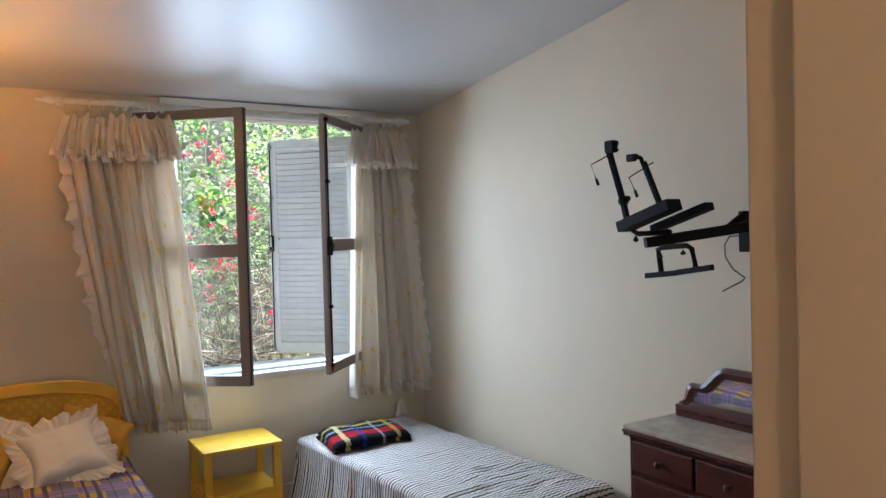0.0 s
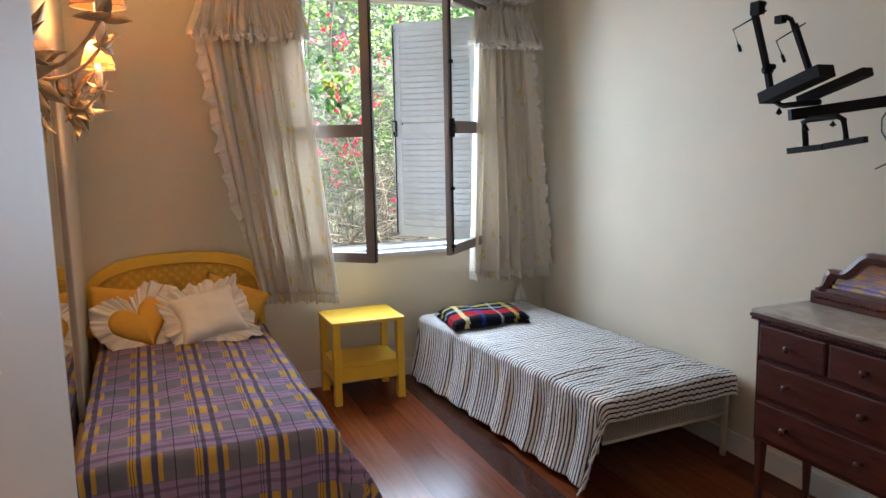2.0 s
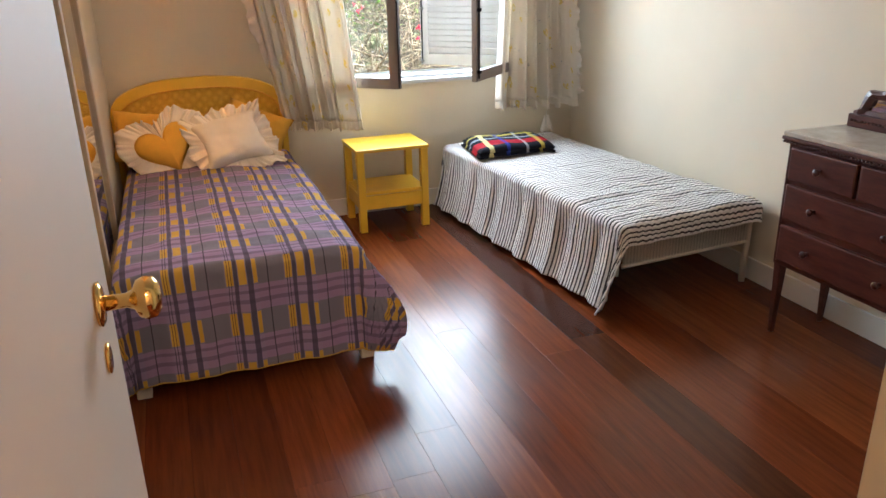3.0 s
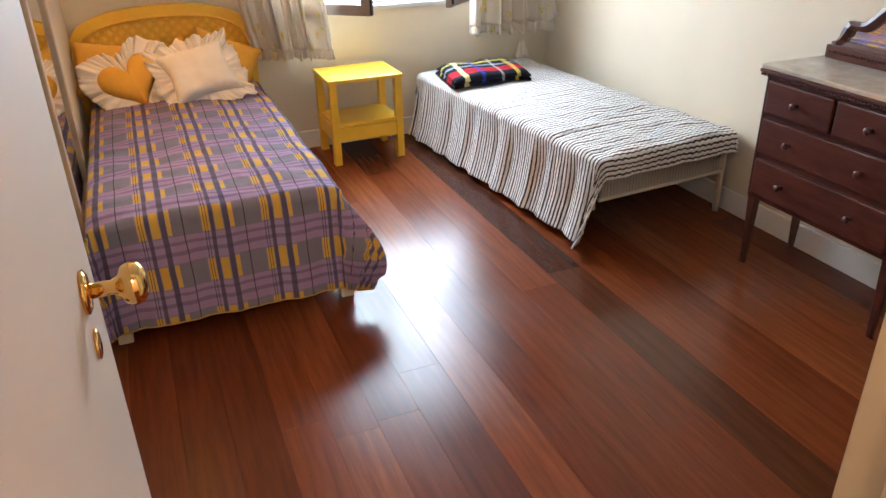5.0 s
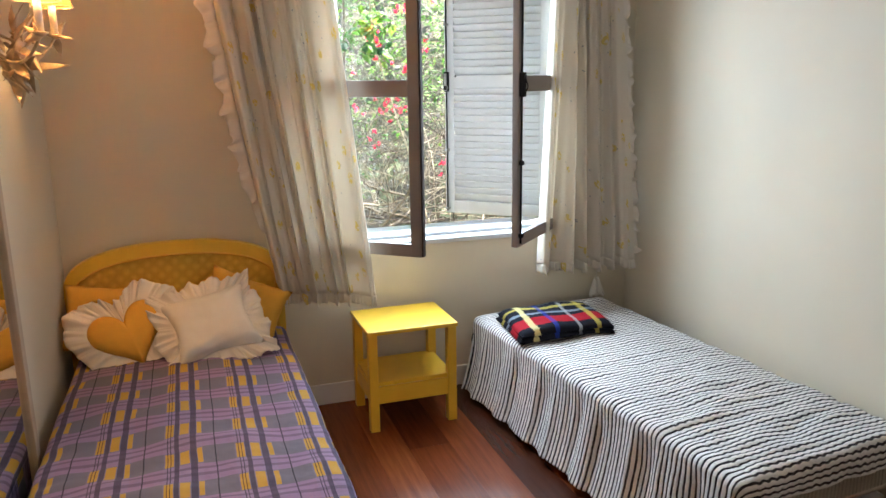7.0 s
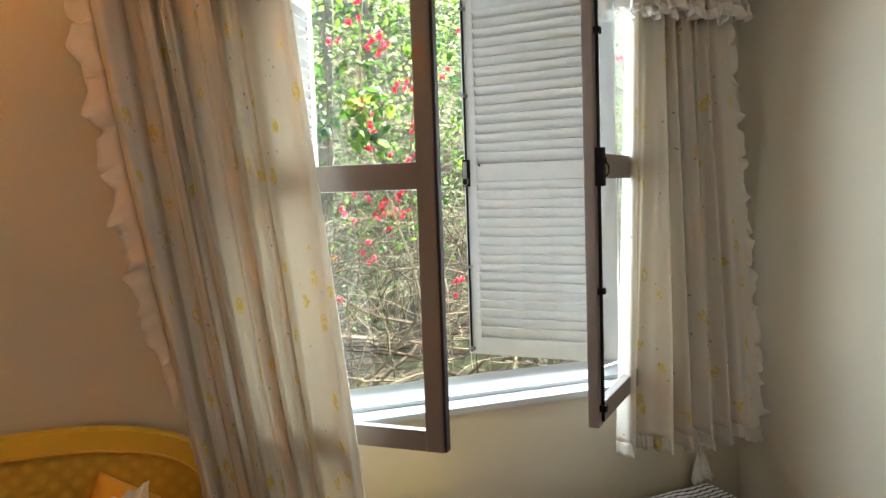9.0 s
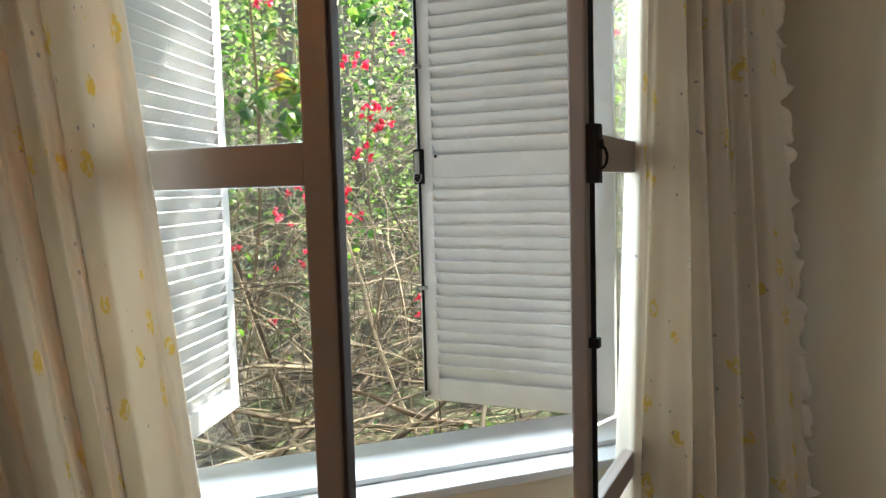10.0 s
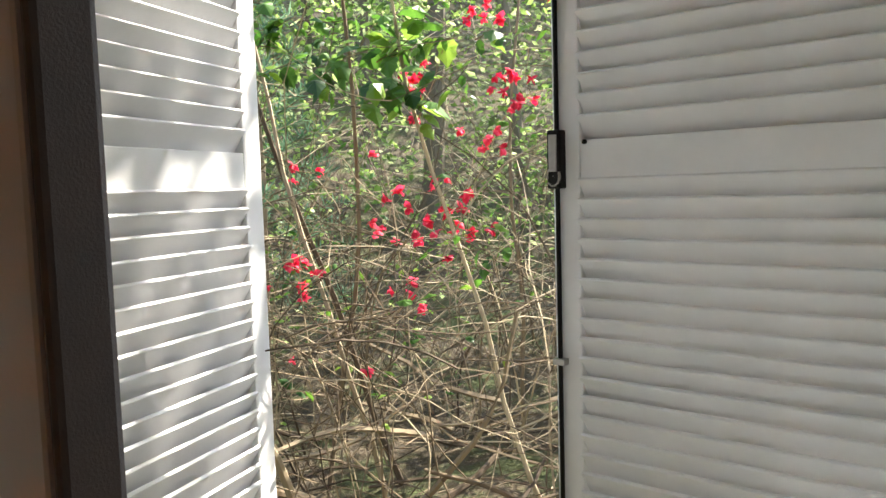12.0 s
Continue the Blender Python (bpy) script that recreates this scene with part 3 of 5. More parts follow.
part("knob", lathe([(0.0, -0.068), (0.011, -0.068), (0.010, -0.095), (0.014, -0.104), (0.026, -0.110), (0.030, -0.120), (0.028, -0.132), (0.018, -0.139), (0.0, -0.141)], 28, "y", (LX - 0.155, 0, 1.105)), M_BRASS, door, "polished brass knob", True)
part("keyhole_plate", lathe([(0.0, -0.058), (0.021, -0.0585), (0.022, -0.062), (0.016, -0.064), (0.0, -0.0645)], 24, "y", (LX - 0.157, 0, 1.025)), M_BRASS, door, "round brass keyhole plate", True)

# unseen overhang, added to hold the sun off the wall and shutters
setting("shade_overhang", boxed((-1.5, 5.135, 2.72), (4.5, 5.62, 2.80), 0.004), M_TRIM, None, "unseen roof overhang added to shade the window and shutters")

# ground outside
def ground_z(x, y):
    t = max(0.0, y - 5.2)
    return 0.30 + 0.10 * min(t, 3) + 0.16 * max(0, t - 2) + 0.30 * max(0, min(t, 40) - 5) + 0.07 * math.sin(x * 2.1 + y) * math.sin(y * 1.7) * min(1, t)


nx, ny = 90, 90
gv, gf = [], []
for j in range(ny + 1):
    y = 5.125 + 400 * (j / ny) ** 3.5
    for i in range(nx + 1):
        s = 2 * i / nx - 1
        x = 1.5 + 300 * s * abs(s) ** 2.5
        gv.append((x, y, ground_z(x, y)))
for j in range(ny):
    for i in range(nx):
        a = j * (nx + 1) + i
        gf.append((a, a + 1, a + nx + 2, a + nx + 1))
me = bpy.data.meshes.new("ground")
me.from_pydata(gv, [], gf)
me.materials.append(M_SOIL)
for p in me.polygons:
    p.use_smooth = True
ob = tagged(new("ground", me), kind="structure", label="sloping garden soil with leaf litter and moss")


# ---- furniture ----
def drape(name, x0, x1, y0, y1, z, drops, mat, parent, label, nu=110, nv=150, flare=0.10, folds=0.018, seed=0.0, crown=0.03, bumpy=0.005, sideflare=0.03, level=0.0, hem="", rumple=0.25):
    """A cloth over a bed's top; drops: how far it hangs at (x0, x1, y0, y1) sides. uv in metres of cloth."""
    dx0, dx1, dy0, dy1 = drops
    W, L = (x1 - x0) + dx0 + dx1, (y1 - y0) + dy0 + dy1
    R = 0.035

    def f(u, v):
        a, b = x0 - dx0 + u * W, y0 - dy0 + v * L
        cx, cy = min(max(a, x0), x1), min(max(b, y0), y1)
        ox, oy = a - cx, b - cy
        d = math.hypot(ox, oy)
        full = d
        n = noise.noise((a * 3 + seed, b * 3, 1)) * 0.5 + noise.noise((a * 9 + seed, b * 9, 4)) * 0.25
        sx, sy = (cx - x0) / (x1 - x0), (cy - y0) / (y1 - y0)
        n += rumple * noise.noise((a * 5 + seed, b * 17, 8)) * min(1, max(0.15, (y1 - b) / 1.2 - 0.2))
        top = z + crown * (math.sin(math.pi * min(1, max(0, sx))) ** 0.6) * 0.6 + bumpy * n * 2
        if d < 1e-6:
            return Vector((a, b, top))
        dirx, diry = ox / d, oy / d
        both = min(abs(dirx), abs(diry)) * 1.414
        corner = both if level > 0.5 else 0.0
        d = d * (1 - level) + max(abs(ox), abs(oy)) * level
        d *= 1 - 0.10 * corner ** 2
        e = min(d, R * math.pi / 2) / R
        out, dn = R * math.sin(e), R * (1 - math.cos(e))
        rest = max(0, d - R * math.pi / 2)
        along = cx * abs(diry) + cy * abs(dirx) + (math.atan2(diry, dirx) * 0.35 if both > 0 else 0)
        fold = ripple(along * 26 + seed, seed) * folds * min(1, rest / 0.12)
        fl = (flare * both + sideflare) * rest / 0.4
        out += rest * fl + fold + 0.004 * n
        if corner:
            out += corner * (0.16 * math.sin(math.pi * min(1, rest / 0.52)) - 0.25 * max(0, rest - 0.2))
        dn += rest * math.sqrt(max(0.05, 1 - min(0.9, fl) ** 2))
        return Vector((cx + dirx * out, cy + diry * out, max(0.012 + 0.004 * n, z + (top - z) * max(0, 1 - d * 8) - dn)))

    ob = sheet(name, nu, nv, f, mat, parent, 0.006, label, lambda u, v: (u * W, v * L))
    line = [f(k / 80, 0.0) for k in range(81)]
    part("hem", tubed(line, 0.0045, 5), mat, parent, hem, True)
    return ob


# the bed with the yellow headboard
bed = thing("single_bed", (0.205, 2.84, 0), label="made-up single bed with an arched yellow cane headboard", category="bed")
for x in (-0.43, 0.455):
    bm = bmesh.new()
    box(bm, (x - 0.028, 0.0, 0), (x + 0.028, 0.055, 0.30), 0.005)
    part("leg", bm, M_CREAMW, bed, "cream painted bed leg")
    part("side_rail", boxed((x - 0.014, 0.056, 0.20), (x + 0.014, 1.92, 0.30), 0.004), M_CREAMW, bed)
part("foot_rail", boxed((-0.40, 0.01, 0.13), (0.425, 0.04, 0.30), 0.004), M_CREAMW, bed, "cream painted foot rail")
part("mattress", boxed((-0.43, 0.03, 0.302), (0.43, 1.90, 0.49), 0.04), M_MATT, bed, "mattress under the spread")
HY = 4.785 - 2.84


def arch(x0, x1, zs, zt, n=28):
    """An arch line from side to side."""
    pts = []
    for k in range(n + 1):
        a = math.pi - math.pi * k / n
        c, s = math.cos(a), math.sin(a)
        pts.append((x0 + (x1 - x0) * (0.5 + 0.5 * math.copysign(abs(c) ** 0.85, c)), zs + (zt - zs) * abs(s) ** 0.85))
    return pts


def arch_plate(x0, x1, z0, zs, zt, y0, y1):
    bm = bmesh.new()
    line = [(x0, z0)] + arch(x0, x1, zs, zt) + [(x1, z0)]
    a = [bm.verts.new((x, y0, z)) for x, z in line]
    b = [bm.verts.new((x, y1, z)) for x, z in line]
    bm.faces.new(a)
    bm.faces.new(b)
    for i in range(len(a)):
        j = (i + 1) % len(a)
        bm.faces.new((a[i], a[j], b[j], b[i]))
    return bm


head = part("headboard", arch_plate(-0.495, 0.445, 0.28, 0.74, 0.925, HY - 0.023, HY + 0.012), M_CANE, bed, "yellow woven cane headboard panel")
outer = [(-0.525, 0.0), (-0.525, 0.45)] + arch(-0.525, 0.475, 0.775, 0.975) + [(0.475, 0.45), (0.475, 0.0)]
bm = bmesh.new()
inner = [(-0.485, 0.0), (-0.485, 0.45)] + arch(-0.485, 0.435, 0.735, 0.912) + [(0.435, 0.45), (0.435, 0.0)]
rows = []
for (ox, oz), (ix, iz) in zip(outer, inner):
    rows.append([bm.verts.new((p, q, r)) for p, q, r in ((ox, HY - 0.012, oz), (ox * 0.97 + ix * 0.03, HY - 0.024, oz - 0.004), (ix, HY - 0.028, iz), (ix, HY + 0.02, iz), (ox, HY + 0.02, oz))])
for a, b in zip(rows, rows[1:]):
    for k in range(5):
        bm.faces.new((a[k], a[(k + 1) % 5], b[(k + 1) % 5], b[k]))
bm.faces.new(rows[0])
bm.faces.new(rows[-1])
part("headboard_frame", bm, M_YELLOW, bed, "wide yellow painted arched frame")
part("piping", tubed([(x, HY - 0.031, z) for x, z in inner[1:-1]], 0.006, 6), M_YFAB, bed, "yellow cord along the frame", True)
spread = thing("bedspread", (0, 0, 0), label="purple, grey and yellow plaid bedspread over the single bed", category="bedspread")
drape("spread", -0.235, 0.635, 2.85, 4.72, 0.505, (0.30, 0.36, 0.45, 0.0), M_PLAID, spread, "", 140, 190, 0.16, 0.011, 2.0, 0.035, 0.016, 0.06, 0.72)


def cushion(bm, w, h, t, n=26, pinch=0.07, seed=0.0):
    """A stuffed square cushion standing in x and z, thickness along y."""
    grid = {}
    for s in (-1, 1):
        for j in range(n + 1):
            for i in range(n + 1):
                u, v = 2 * i / n - 1, 2 * j / n - 1
                edge = max(abs(u), abs(v))
                k = 1 - pinch * (1 - min(abs(u), abs(v)) ** 2) * edge ** 4
                y = s * t / 2 * (max(0, (1 - u ** 4)) * max(0, (1 - v ** 4))) ** 0.45
                y += 0.010 * noise.noise((u * 2 + seed, v * 2, s)) + 0.006 * noise.noise((u * 5 + seed, v * 7, s + 3)) * edge
                if (s == 1) and (i in (0, n) or j in (0, n)):
                    grid[s, i, j] = grid[-1, i, j]
                    continue
                grid[s, i, j] = bm.verts.new((u * w / 2 * k, y, v * h / 2 * k))
    for s in (-1, 1):
        for j in range(n):
            for i in range(n):
                f = [grid[s, i, j], grid[s, i + 1, j], grid[s, i + 1, j + 1], grid[s, i, j + 1]]
                bm.faces.new(f if s == -1 else f[::-1])
    return bm


def ruffle(name, path, out, width, mat, parent, waves=40, amp=0.018, label="", nu=260, nv=5, ydir=Vector((0, -1, 0))):
    """A gathered frill along a path: path(s) -> place, out(s) -> outward direction."""

    def f(u, v):
        p, o = path(u), out(u)
        w = width * (1 + 0.12 * ripple(u * waves * 2.1, 1.0) + 0.30 * noise.noise((math.cos(u * math.tau) * 2.2, math.sin(u * math.tau) * 2.2, waves)))
        flop = 0.45 * width * v * v * noise.noise((math.cos(u * math.tau) * 3.5, math.sin(u * math.tau) * 3.5, waves + 5.0))
        return p + o * (v * w) + Vector((0, 1, 0)) * flop + ydir * (amp * v * ripple(u * waves * math.tau * 0.5, 0.7) + 0.4 * amp * v * ripple(u * waves * 7.3, 2.2))

    return sheet(name, nu, nv, f, mat, parent, 0.002, label)


def heart(s):
    a = s * math.tau
    return Vector((0.85 * math.sin(a) ** 3 + 0.15 * math.sin(a), 0, 0.04 + (13 * math.cos(a) - 5 * math.cos(2 * a) - 2 * math.cos(3 * a) - math.cos(4 * a)) / 16))


for at, turn, tilt, roll, w, h, lab in (((-0.10, 4.635, 0.665), 4, -22, 8, 0.44, 0.30, "plain yellow cotton pillow against the headboard"),
                                         ((0.47, 4.66, 0.655), -6, -22, 24, 0.40, 0.28, "plain yellow cotton pillow behind the white cushion")):
    p = thing("pillow", at, label=lab, category="pillow", group="pillows on the plaid bed")
    p.matrix_world = pose(*at) @ Matrix.Rotation(radians(turn), 4, "Z") @ Matrix.Rotation(radians(tilt), 4, "X") @ Matrix.Rotation(radians(roll), 4, "Y")
    part("pillow_case", cushion(bmesh.new(), w, h, 0.13, 22, 0.10), M_YFAB, p, "", True)

hc = thing("heart_cushion", (-0.03, 4.47, 0.645), label="yellow heart-shaped cushion with a wide cream ruffle", category="cushion")
hc.matrix_world = pose(-0.035, 4.475, 0.635) @ Matrix.Rotation(radians(-32), 4, "X") @ Matrix.Rotation(radians(-21), 4, "Y")
bm = bmesh.new()
n, m_ = 60, 10
rims = []
for s in (-1, 1):
    c = bm.verts.new((0, s * 0.055, 0.0))
    prev = [c] * n
    for j in range(1, m_ + 1):
        r = j / m_
        if j == m_ and s == 1:
            cur = rims[0]
        else:
            cur = [bm.verts.new((heart(k / n).x * 0.160 * r, s * 0.055 * math.sqrt(max(0, 1 - r ** 2.6)), heart(k / n).z * 0.155 * r)) for k in range(n)]
        for k in range(n):
            a, b = prev[k], prev[(k + 1) % n]
            f = [a, cur[k], cur[(k + 1) % n]] if a is b else [a, cur[k], cur[(k + 1) % n], b]
            bm.faces.new(f)
        prev = cur
    rims.append(prev)
part("cushion_body", bm, M_YFAB, hc, "yellow heart", True)
ruffle("ruffle", lambda s: heart(s) * 0.150, lambda s: (Vector((heart(s).x, 0, heart(s).z * 0.85 + 0.1))).normalized(), 0.105, M_FRILL, hc, 30, 0.028, "gathered cream ruffle", 380, 6)

wc = thing("white_cushion", (0.33, 4.44, 0.66), label="square off-white cushion with gathered ruffles, tilted on the bed", category="cushion")
wc.matrix_world = pose(0.315, 4.42, 0.65) @ Matrix.Rotation(radians(-44), 4, "X") @ Matrix.Rotation(radians(-13), 4, "Y")
part("cushion_body", cushion(bmesh.new(), 0.385, 0.33, 0.15, 26, 0.20, 3.0), M_FRILL, wc, "", True)


def square(s):
    s = (s % 1) * 4
    k, r = int(s) % 4, s - int(s)
    a, b = [(-1, -1), (1, -1), (1, 1), (-1, 1)][k], [(1, -1), (1, 1), (-1, 1), (-1, -1)][k]
    q = Vector((a[0] + (b[0] - a[0]) * r, 0, a[1] + (b[1] - a[1]) * r))
    return q * (1 - 0.13 * math.sin(math.pi * r))


ruffle("ruffle", lambda s: Vector((square(s).x * 0.172, 0, square(s).z * 0.152)), lambda s: square(s).normalized(), 0.085, M_FRILL, wc, 38, 0.026, "gathered off-white ruffle", 420, 6)

# the bed with the striped quilt, turned a little away from the wall
BT = 4.8
BM = pose(2.69, 2.86, 0) @ pose(0, 0, 0, 0, 0, BT) @ pose(-2.69, -2.86, 0)
BP = tuple(BM.translation)
bed2 = thing("low_wicker_bed", BP, BT, label="low cream wicker bed along the wall, under a striped quilt", category="bed")
X0, X1, Y0, Y1 = 1.845, 2.675, 2.86, 4.78
for x, y0 in ((X0 + 0.045, Y0 + 0.17), (X1 - 0.012, Y0 + 0.055)):
    for y in (y0, Y1 - 0.03):
        part("leg", tubed([(x, y, 0), (x, y, 0.30), (x, y, 0.40)], [0.016, 0.02, 0.02], 12), M_CREAMW, bed2, "round cream leg", True)
bm = boxed((X0 + 0.05, Y0 + 0.048, 0.225), (X1 - 0.02, Y0 + 0.060, 0.350), 0.003)
for k in range(86):
    tube(bm, [(X0 + 0.055 + k * 0.0088, Y0 + 0.046, 0.222), (X0 + 0.055 + k * 0.0088, Y0 + 0.046, 0.352)], 0.0036, 6)
part("foot_panel", bm, M_WICK, bed2, "cream wicker panel of upright reeds")
for z in (0.222, 0.355):
    part("rail", tubed([(X0 + 0.045, Y0 + 0.052, z), (X1 - 0.012, Y0 + 0.052, z)], 0.012, 10), M_CREAMW, bed2, "", True)
for x in (X0 + 0.02, X1 - 0.0):
    part("side_panel", boxed((x - 0.008, Y0 + 0.05, 0.175), (x + 0.008, Y1 - 0.05, 0.345), 0.004), M_WICK, bed2)
part("mattress", boxed((X0 + 0.01, Y0 + 0.02, 0.347), (X1 - 0.005, Y1, 0.418), 0.03), M_MATT, bed2)
quilt = thing("striped_quilt", BP, BT, label="rumpled cream and black striped quilt hanging to the floor", category="quilt")
drape("quilt", X0 + 0.03, X1 - 0.015, Y0 + 0.03, Y1 - 0.01, 0.440, (0.43, 0.06, 0.115, 0.02), M_STRIPE, quilt, "", 150, 240, 0.5, 0.016, 7.0, 0.014, 0.011, 0.20, 0.0, "", 0.7)

throw = thing("folded_blanket", (2.00, 4.33, 0.475), label="folded black, red and yellow tartan blanket on the striped quilt", category="blanket")
throw.matrix_world = pose(2.000, 4.37, 0.462, 0, 0, -3)


def layer(k, z, w, l, t):
    """One soft fold of wool: round at its edges, sagging to its corners."""

    def f(u, v):
        a, half = u * 2, l / 2 + 0.008 * k
        up = a >= 1
        yy = half - (a - 1) * 2 * half if up else -half + a * 2 * half
        x = (v - 0.5) * w
        ey, ex = min(1, abs(yy) / half), min(1, abs(x) / (w / 2))
        body = math.sqrt(max(0, 1 - ey ** 9)) * math.sqrt(max(0, 1 - ex ** 14))
        n = noise.noise((x * 5 + k, yy * 5, 2 + k)) * 0.016 + noise.noise((x * 14, yy * 14 + k, 6)) * 0.005
        sag = 0.010 * ex ** 3 * ey ** 2
        zz = (t * body + n * body - sag) if up else 0.002
        wave = 0.010 * noise.noise((x * 7, yy * 7, 3 + k))
        return Vector((x + wave + 0.05 * yy, yy + wave + 0.012 * math.sin(x * 9 + k), z + zz))

    sheet("fold", 90, 50, f, M_THROW, throw, 0.003, "", lambda u, v: (v * w, (1 - (u * 2 - 1)) * l if u >= 0.5 else u * 2 * l))


layer(0, 0.000, 0.52, 0.41, 0.036)
layer(1, 0.028, 0.50, 0.39, 0.030)

# the yellow side table
ns = thing("side_table", (1.250, 4.612, 0), label="yellow lacquered side table with a shelf, under the window", category="side table")
w, d, h, l = 0.465, 0.42, 0.525, 0.046
part("tabletop", boxed((-w / 2, -d / 2, h - 0.02), (w / 2, d / 2 - 0.03, h), 0.004), M_YELLOW, ns, "smooth yellow top")
for sx in (-1, 1):
    for y0 in (-d / 2 + 0.006, d / 2 - 0.036 - l):
        x0 = sx * (w / 2 - 0.006 - l / 2)
        part("leg", boxed((x0 - l / 2, y0, 0), (x0 + l / 2, y0 + l, h - 0.0205), 0.004), M_YELLOW, ns)
part("shelf", boxed((-w / 2 + 0.02, -d / 2 + 0.02, 0.235), (w / 2 - 0.02, d / 2 - 0.05, 0.255), 0.003), M_YELLOW, ns, "yellow shelf")
part("drawer_front", boxed((-w / 2 + 0.05, -d / 2 + 0.012, 0.145), (w / 2 - 0.05, -d / 2 + 0.03, 0.232), 0.003), M_YELLOW, ns, "low yellow drawer front")
for x in (-w / 2 + 0.014, w / 2 - 0.03):
    part("side_panel", boxed((x, -d / 2 + 0.05, 0.145), (x + 0.016, d / 2 - 0.08, 0.234), 0.002), M_YELLOW, ns)
part("back_panel", boxed((-w / 2 + 0.05, d / 2 - 0.065, 0.145), (w / 2 - 0.05, d / 2 - 0.05, 0.234), 0.002), M_YELLOW, ns)

# the dresser
dr = thing("dresser", (0, 0, 0), label="dark red mahogany dresser with a marble top and tapered legs", category="dresser")
DXF, DXB, DYA, DYB = 2.362, 2.69, 1.71, 2.425
part("body", boxed((DXF, DYA, 0.325), (DXB, DYB, 0.862), 0.004), M_DARK, dr, "dark wooden carcass")
part("marble_top", boxed((DXF - 0.018, DYA - 0.02, 0.873), (DXB + 0.005, DYB + 0.022, 0.892), 0.005), M_MARBLE, dr, "grey-beige marble top")
part("moulding", boxed((DXF - 0.022, DYA - 0.024, 0.858), (DXB, DYB + 0.026, 0.8725), 0.005), M_DARK, dr)
bead = mesh_of(lathe([(0, -0.006), (0.0045, -0.004), (0.006, 0), (0.0045, 0.004), (0, 0.006)], 8), "bead", M_DARK, True)
for k in range(48):
    part("bead", bead, M_DARK, dr).location = (DXF - 0.016, DYA - 0.015 + k * (DYB - DYA + 0.03) / 47, 0.851)
for k in range(22):
    part("bead", bead, M_DARK, dr).location = (DXF - 0.008 + k * 0.0152, DYB + 0.018, 0.851)
for y in (DYA + 0.022, DYB - 0.022):
    for x in (DXF + 0.022, DXB - 0.03):
        bm = bmesh.new()
        tops = [bm.verts.new((x + a * 0.02, y + b * 0.02, 0.345)) for a, b in ((-1, -1), (1, -1), (1, 1), (-1, 1))]
        bots = [bm.verts.new((x + a * 0.010, y + b * 0.010, 0)) for a, b in ((-1, -1), (1, -1), (1, 1), (-1, 1))]
        bm.faces.new(tops)
        bm.faces.new(bots)
        for i in range(4):
            bm.faces.new((tops[i], tops[(i + 1) % 4], bots[(i + 1) % 4], bots[i]))
        bmesh.ops.bevel(bm, geom=list(bm.edges), offset=0.003, segments=1, affect="EDGES")
        part("leg", bm, M_DARK, dr, "tapered leg")
for y in (DYB - 0.012,):
    part("rope_moulding", tubed([(DXF - 0.004, y + 0.0012 * math.sin(k * 1.571), 0.34 + k * 0.0042) for k in range(122)], [0.0045 + 0.0012 * math.sin(k * 1.571) for k in range(122)], 6), M_DARK, dr, "carved rope moulding", True)
mid = (DYA + DYB) / 2
knobm = mesh_of(lathe([(0.0, 0.0), (0.009, 0.0), (0.006, -0.010), (0.008, -0.014), (0.014, -0.018), (0.015, -0.024), (0.009, -0.029), (0.0, -0.030)], 16, "x"), "knob", M_DARK, True)
for y0, y1, z0, z1 in ((mid + 0.008, DYB - 0.028, 0.70, 0.835), (DYA + 0.028, mid - 0.008, 0.70, 0.835), (DYA + 0.028, DYB - 0.028, 0.532, 0.682), (DYA + 0.028, DYB - 0.028, 0.350, 0.508)):
    fr = part("drawer", boxed((DXF - 0.020, y0, z0), (DXF - 0.0005, y1, z1), 0.008), M_DARK, dr, "drawer front with a moulded edge")
    ys = [(y0 + y1) / 2] if y1 - y0 < 0.4 else [y0 + 0.16, y1 - 0.16]
    for y in ys:
        k = part("knob", knobm, M_DARK, fr, "turned dark knob")
        k.location = (DXF - 0.020, y, (z0 + z1) / 2)
# mirror on the dresser
dm = thing("dresser_mirror", (0, 0, 0), label="low arched mirror in a dark mahogany frame on the marble top", category="mirror")
zb = 0.8925


def crest(q, drop):
    """The height of the frame's top at a share q of its half width."""
    s = lambda e0, e1: (lambda t: t * t * (3 - 2 * t))(min(1, max(0, (q - e0) / (e1 - e0))))
    return 1.135 - drop - (0.092 - drop * 0.3) * s(0.30, 0.68) - 0.088 * s(0.84, 0.95) * (0.75 if drop else 1)


bm = bmesh.new()
o = [(mid + 0.345, zb), *[(mid + 0.345 * (1 - 2 * k / 48), crest(abs(1 - 2 * k / 48), 0)) for k in range(49)], (mid - 0.345, zb)]
i_ = [(mid + 0.28, 0.962), *[(mid + 0.28 * (1 - 2 * k / 48), max(0.975, crest(abs(1 - 2 * k / 48) * 0.93, 0.045))) for k in range(49)], (mid - 0.28, 0.962)]
rws = []
for (oy, oz), (iy, iz) in zip(o, i_):
    rws.append([bm.verts.new(p) for p in ((2.660, oy, oz), (2.652, oy * 0.6 + iy * 0.4, oz * 0.6 + iz * 0.4), (2.664, iy, iz), (2.69, iy, iz), (2.69, oy, oz))])
for a, b in zip(rws, rws[1:] + rws[:1]):
    for k in range(5):
        bm.faces.new((a[k], a[(k + 1) % 5], b[(k + 1) % 5], b[k]))
part("frame", bm, M_DARK, dm, "carved dark frame")
part("plinth", boxed((2.640, mid - 0.35, zb), (2.6595, mid + 0.35, 0.945), 0.004), M_DARK, dm, "dark plinth with carved beads")
for k in range(40):
    part("bead", bead, M_DARK, dm).location = (2.637, mid - 0.33 + k * 0.0169, 0.920)
bm = bmesh.new()
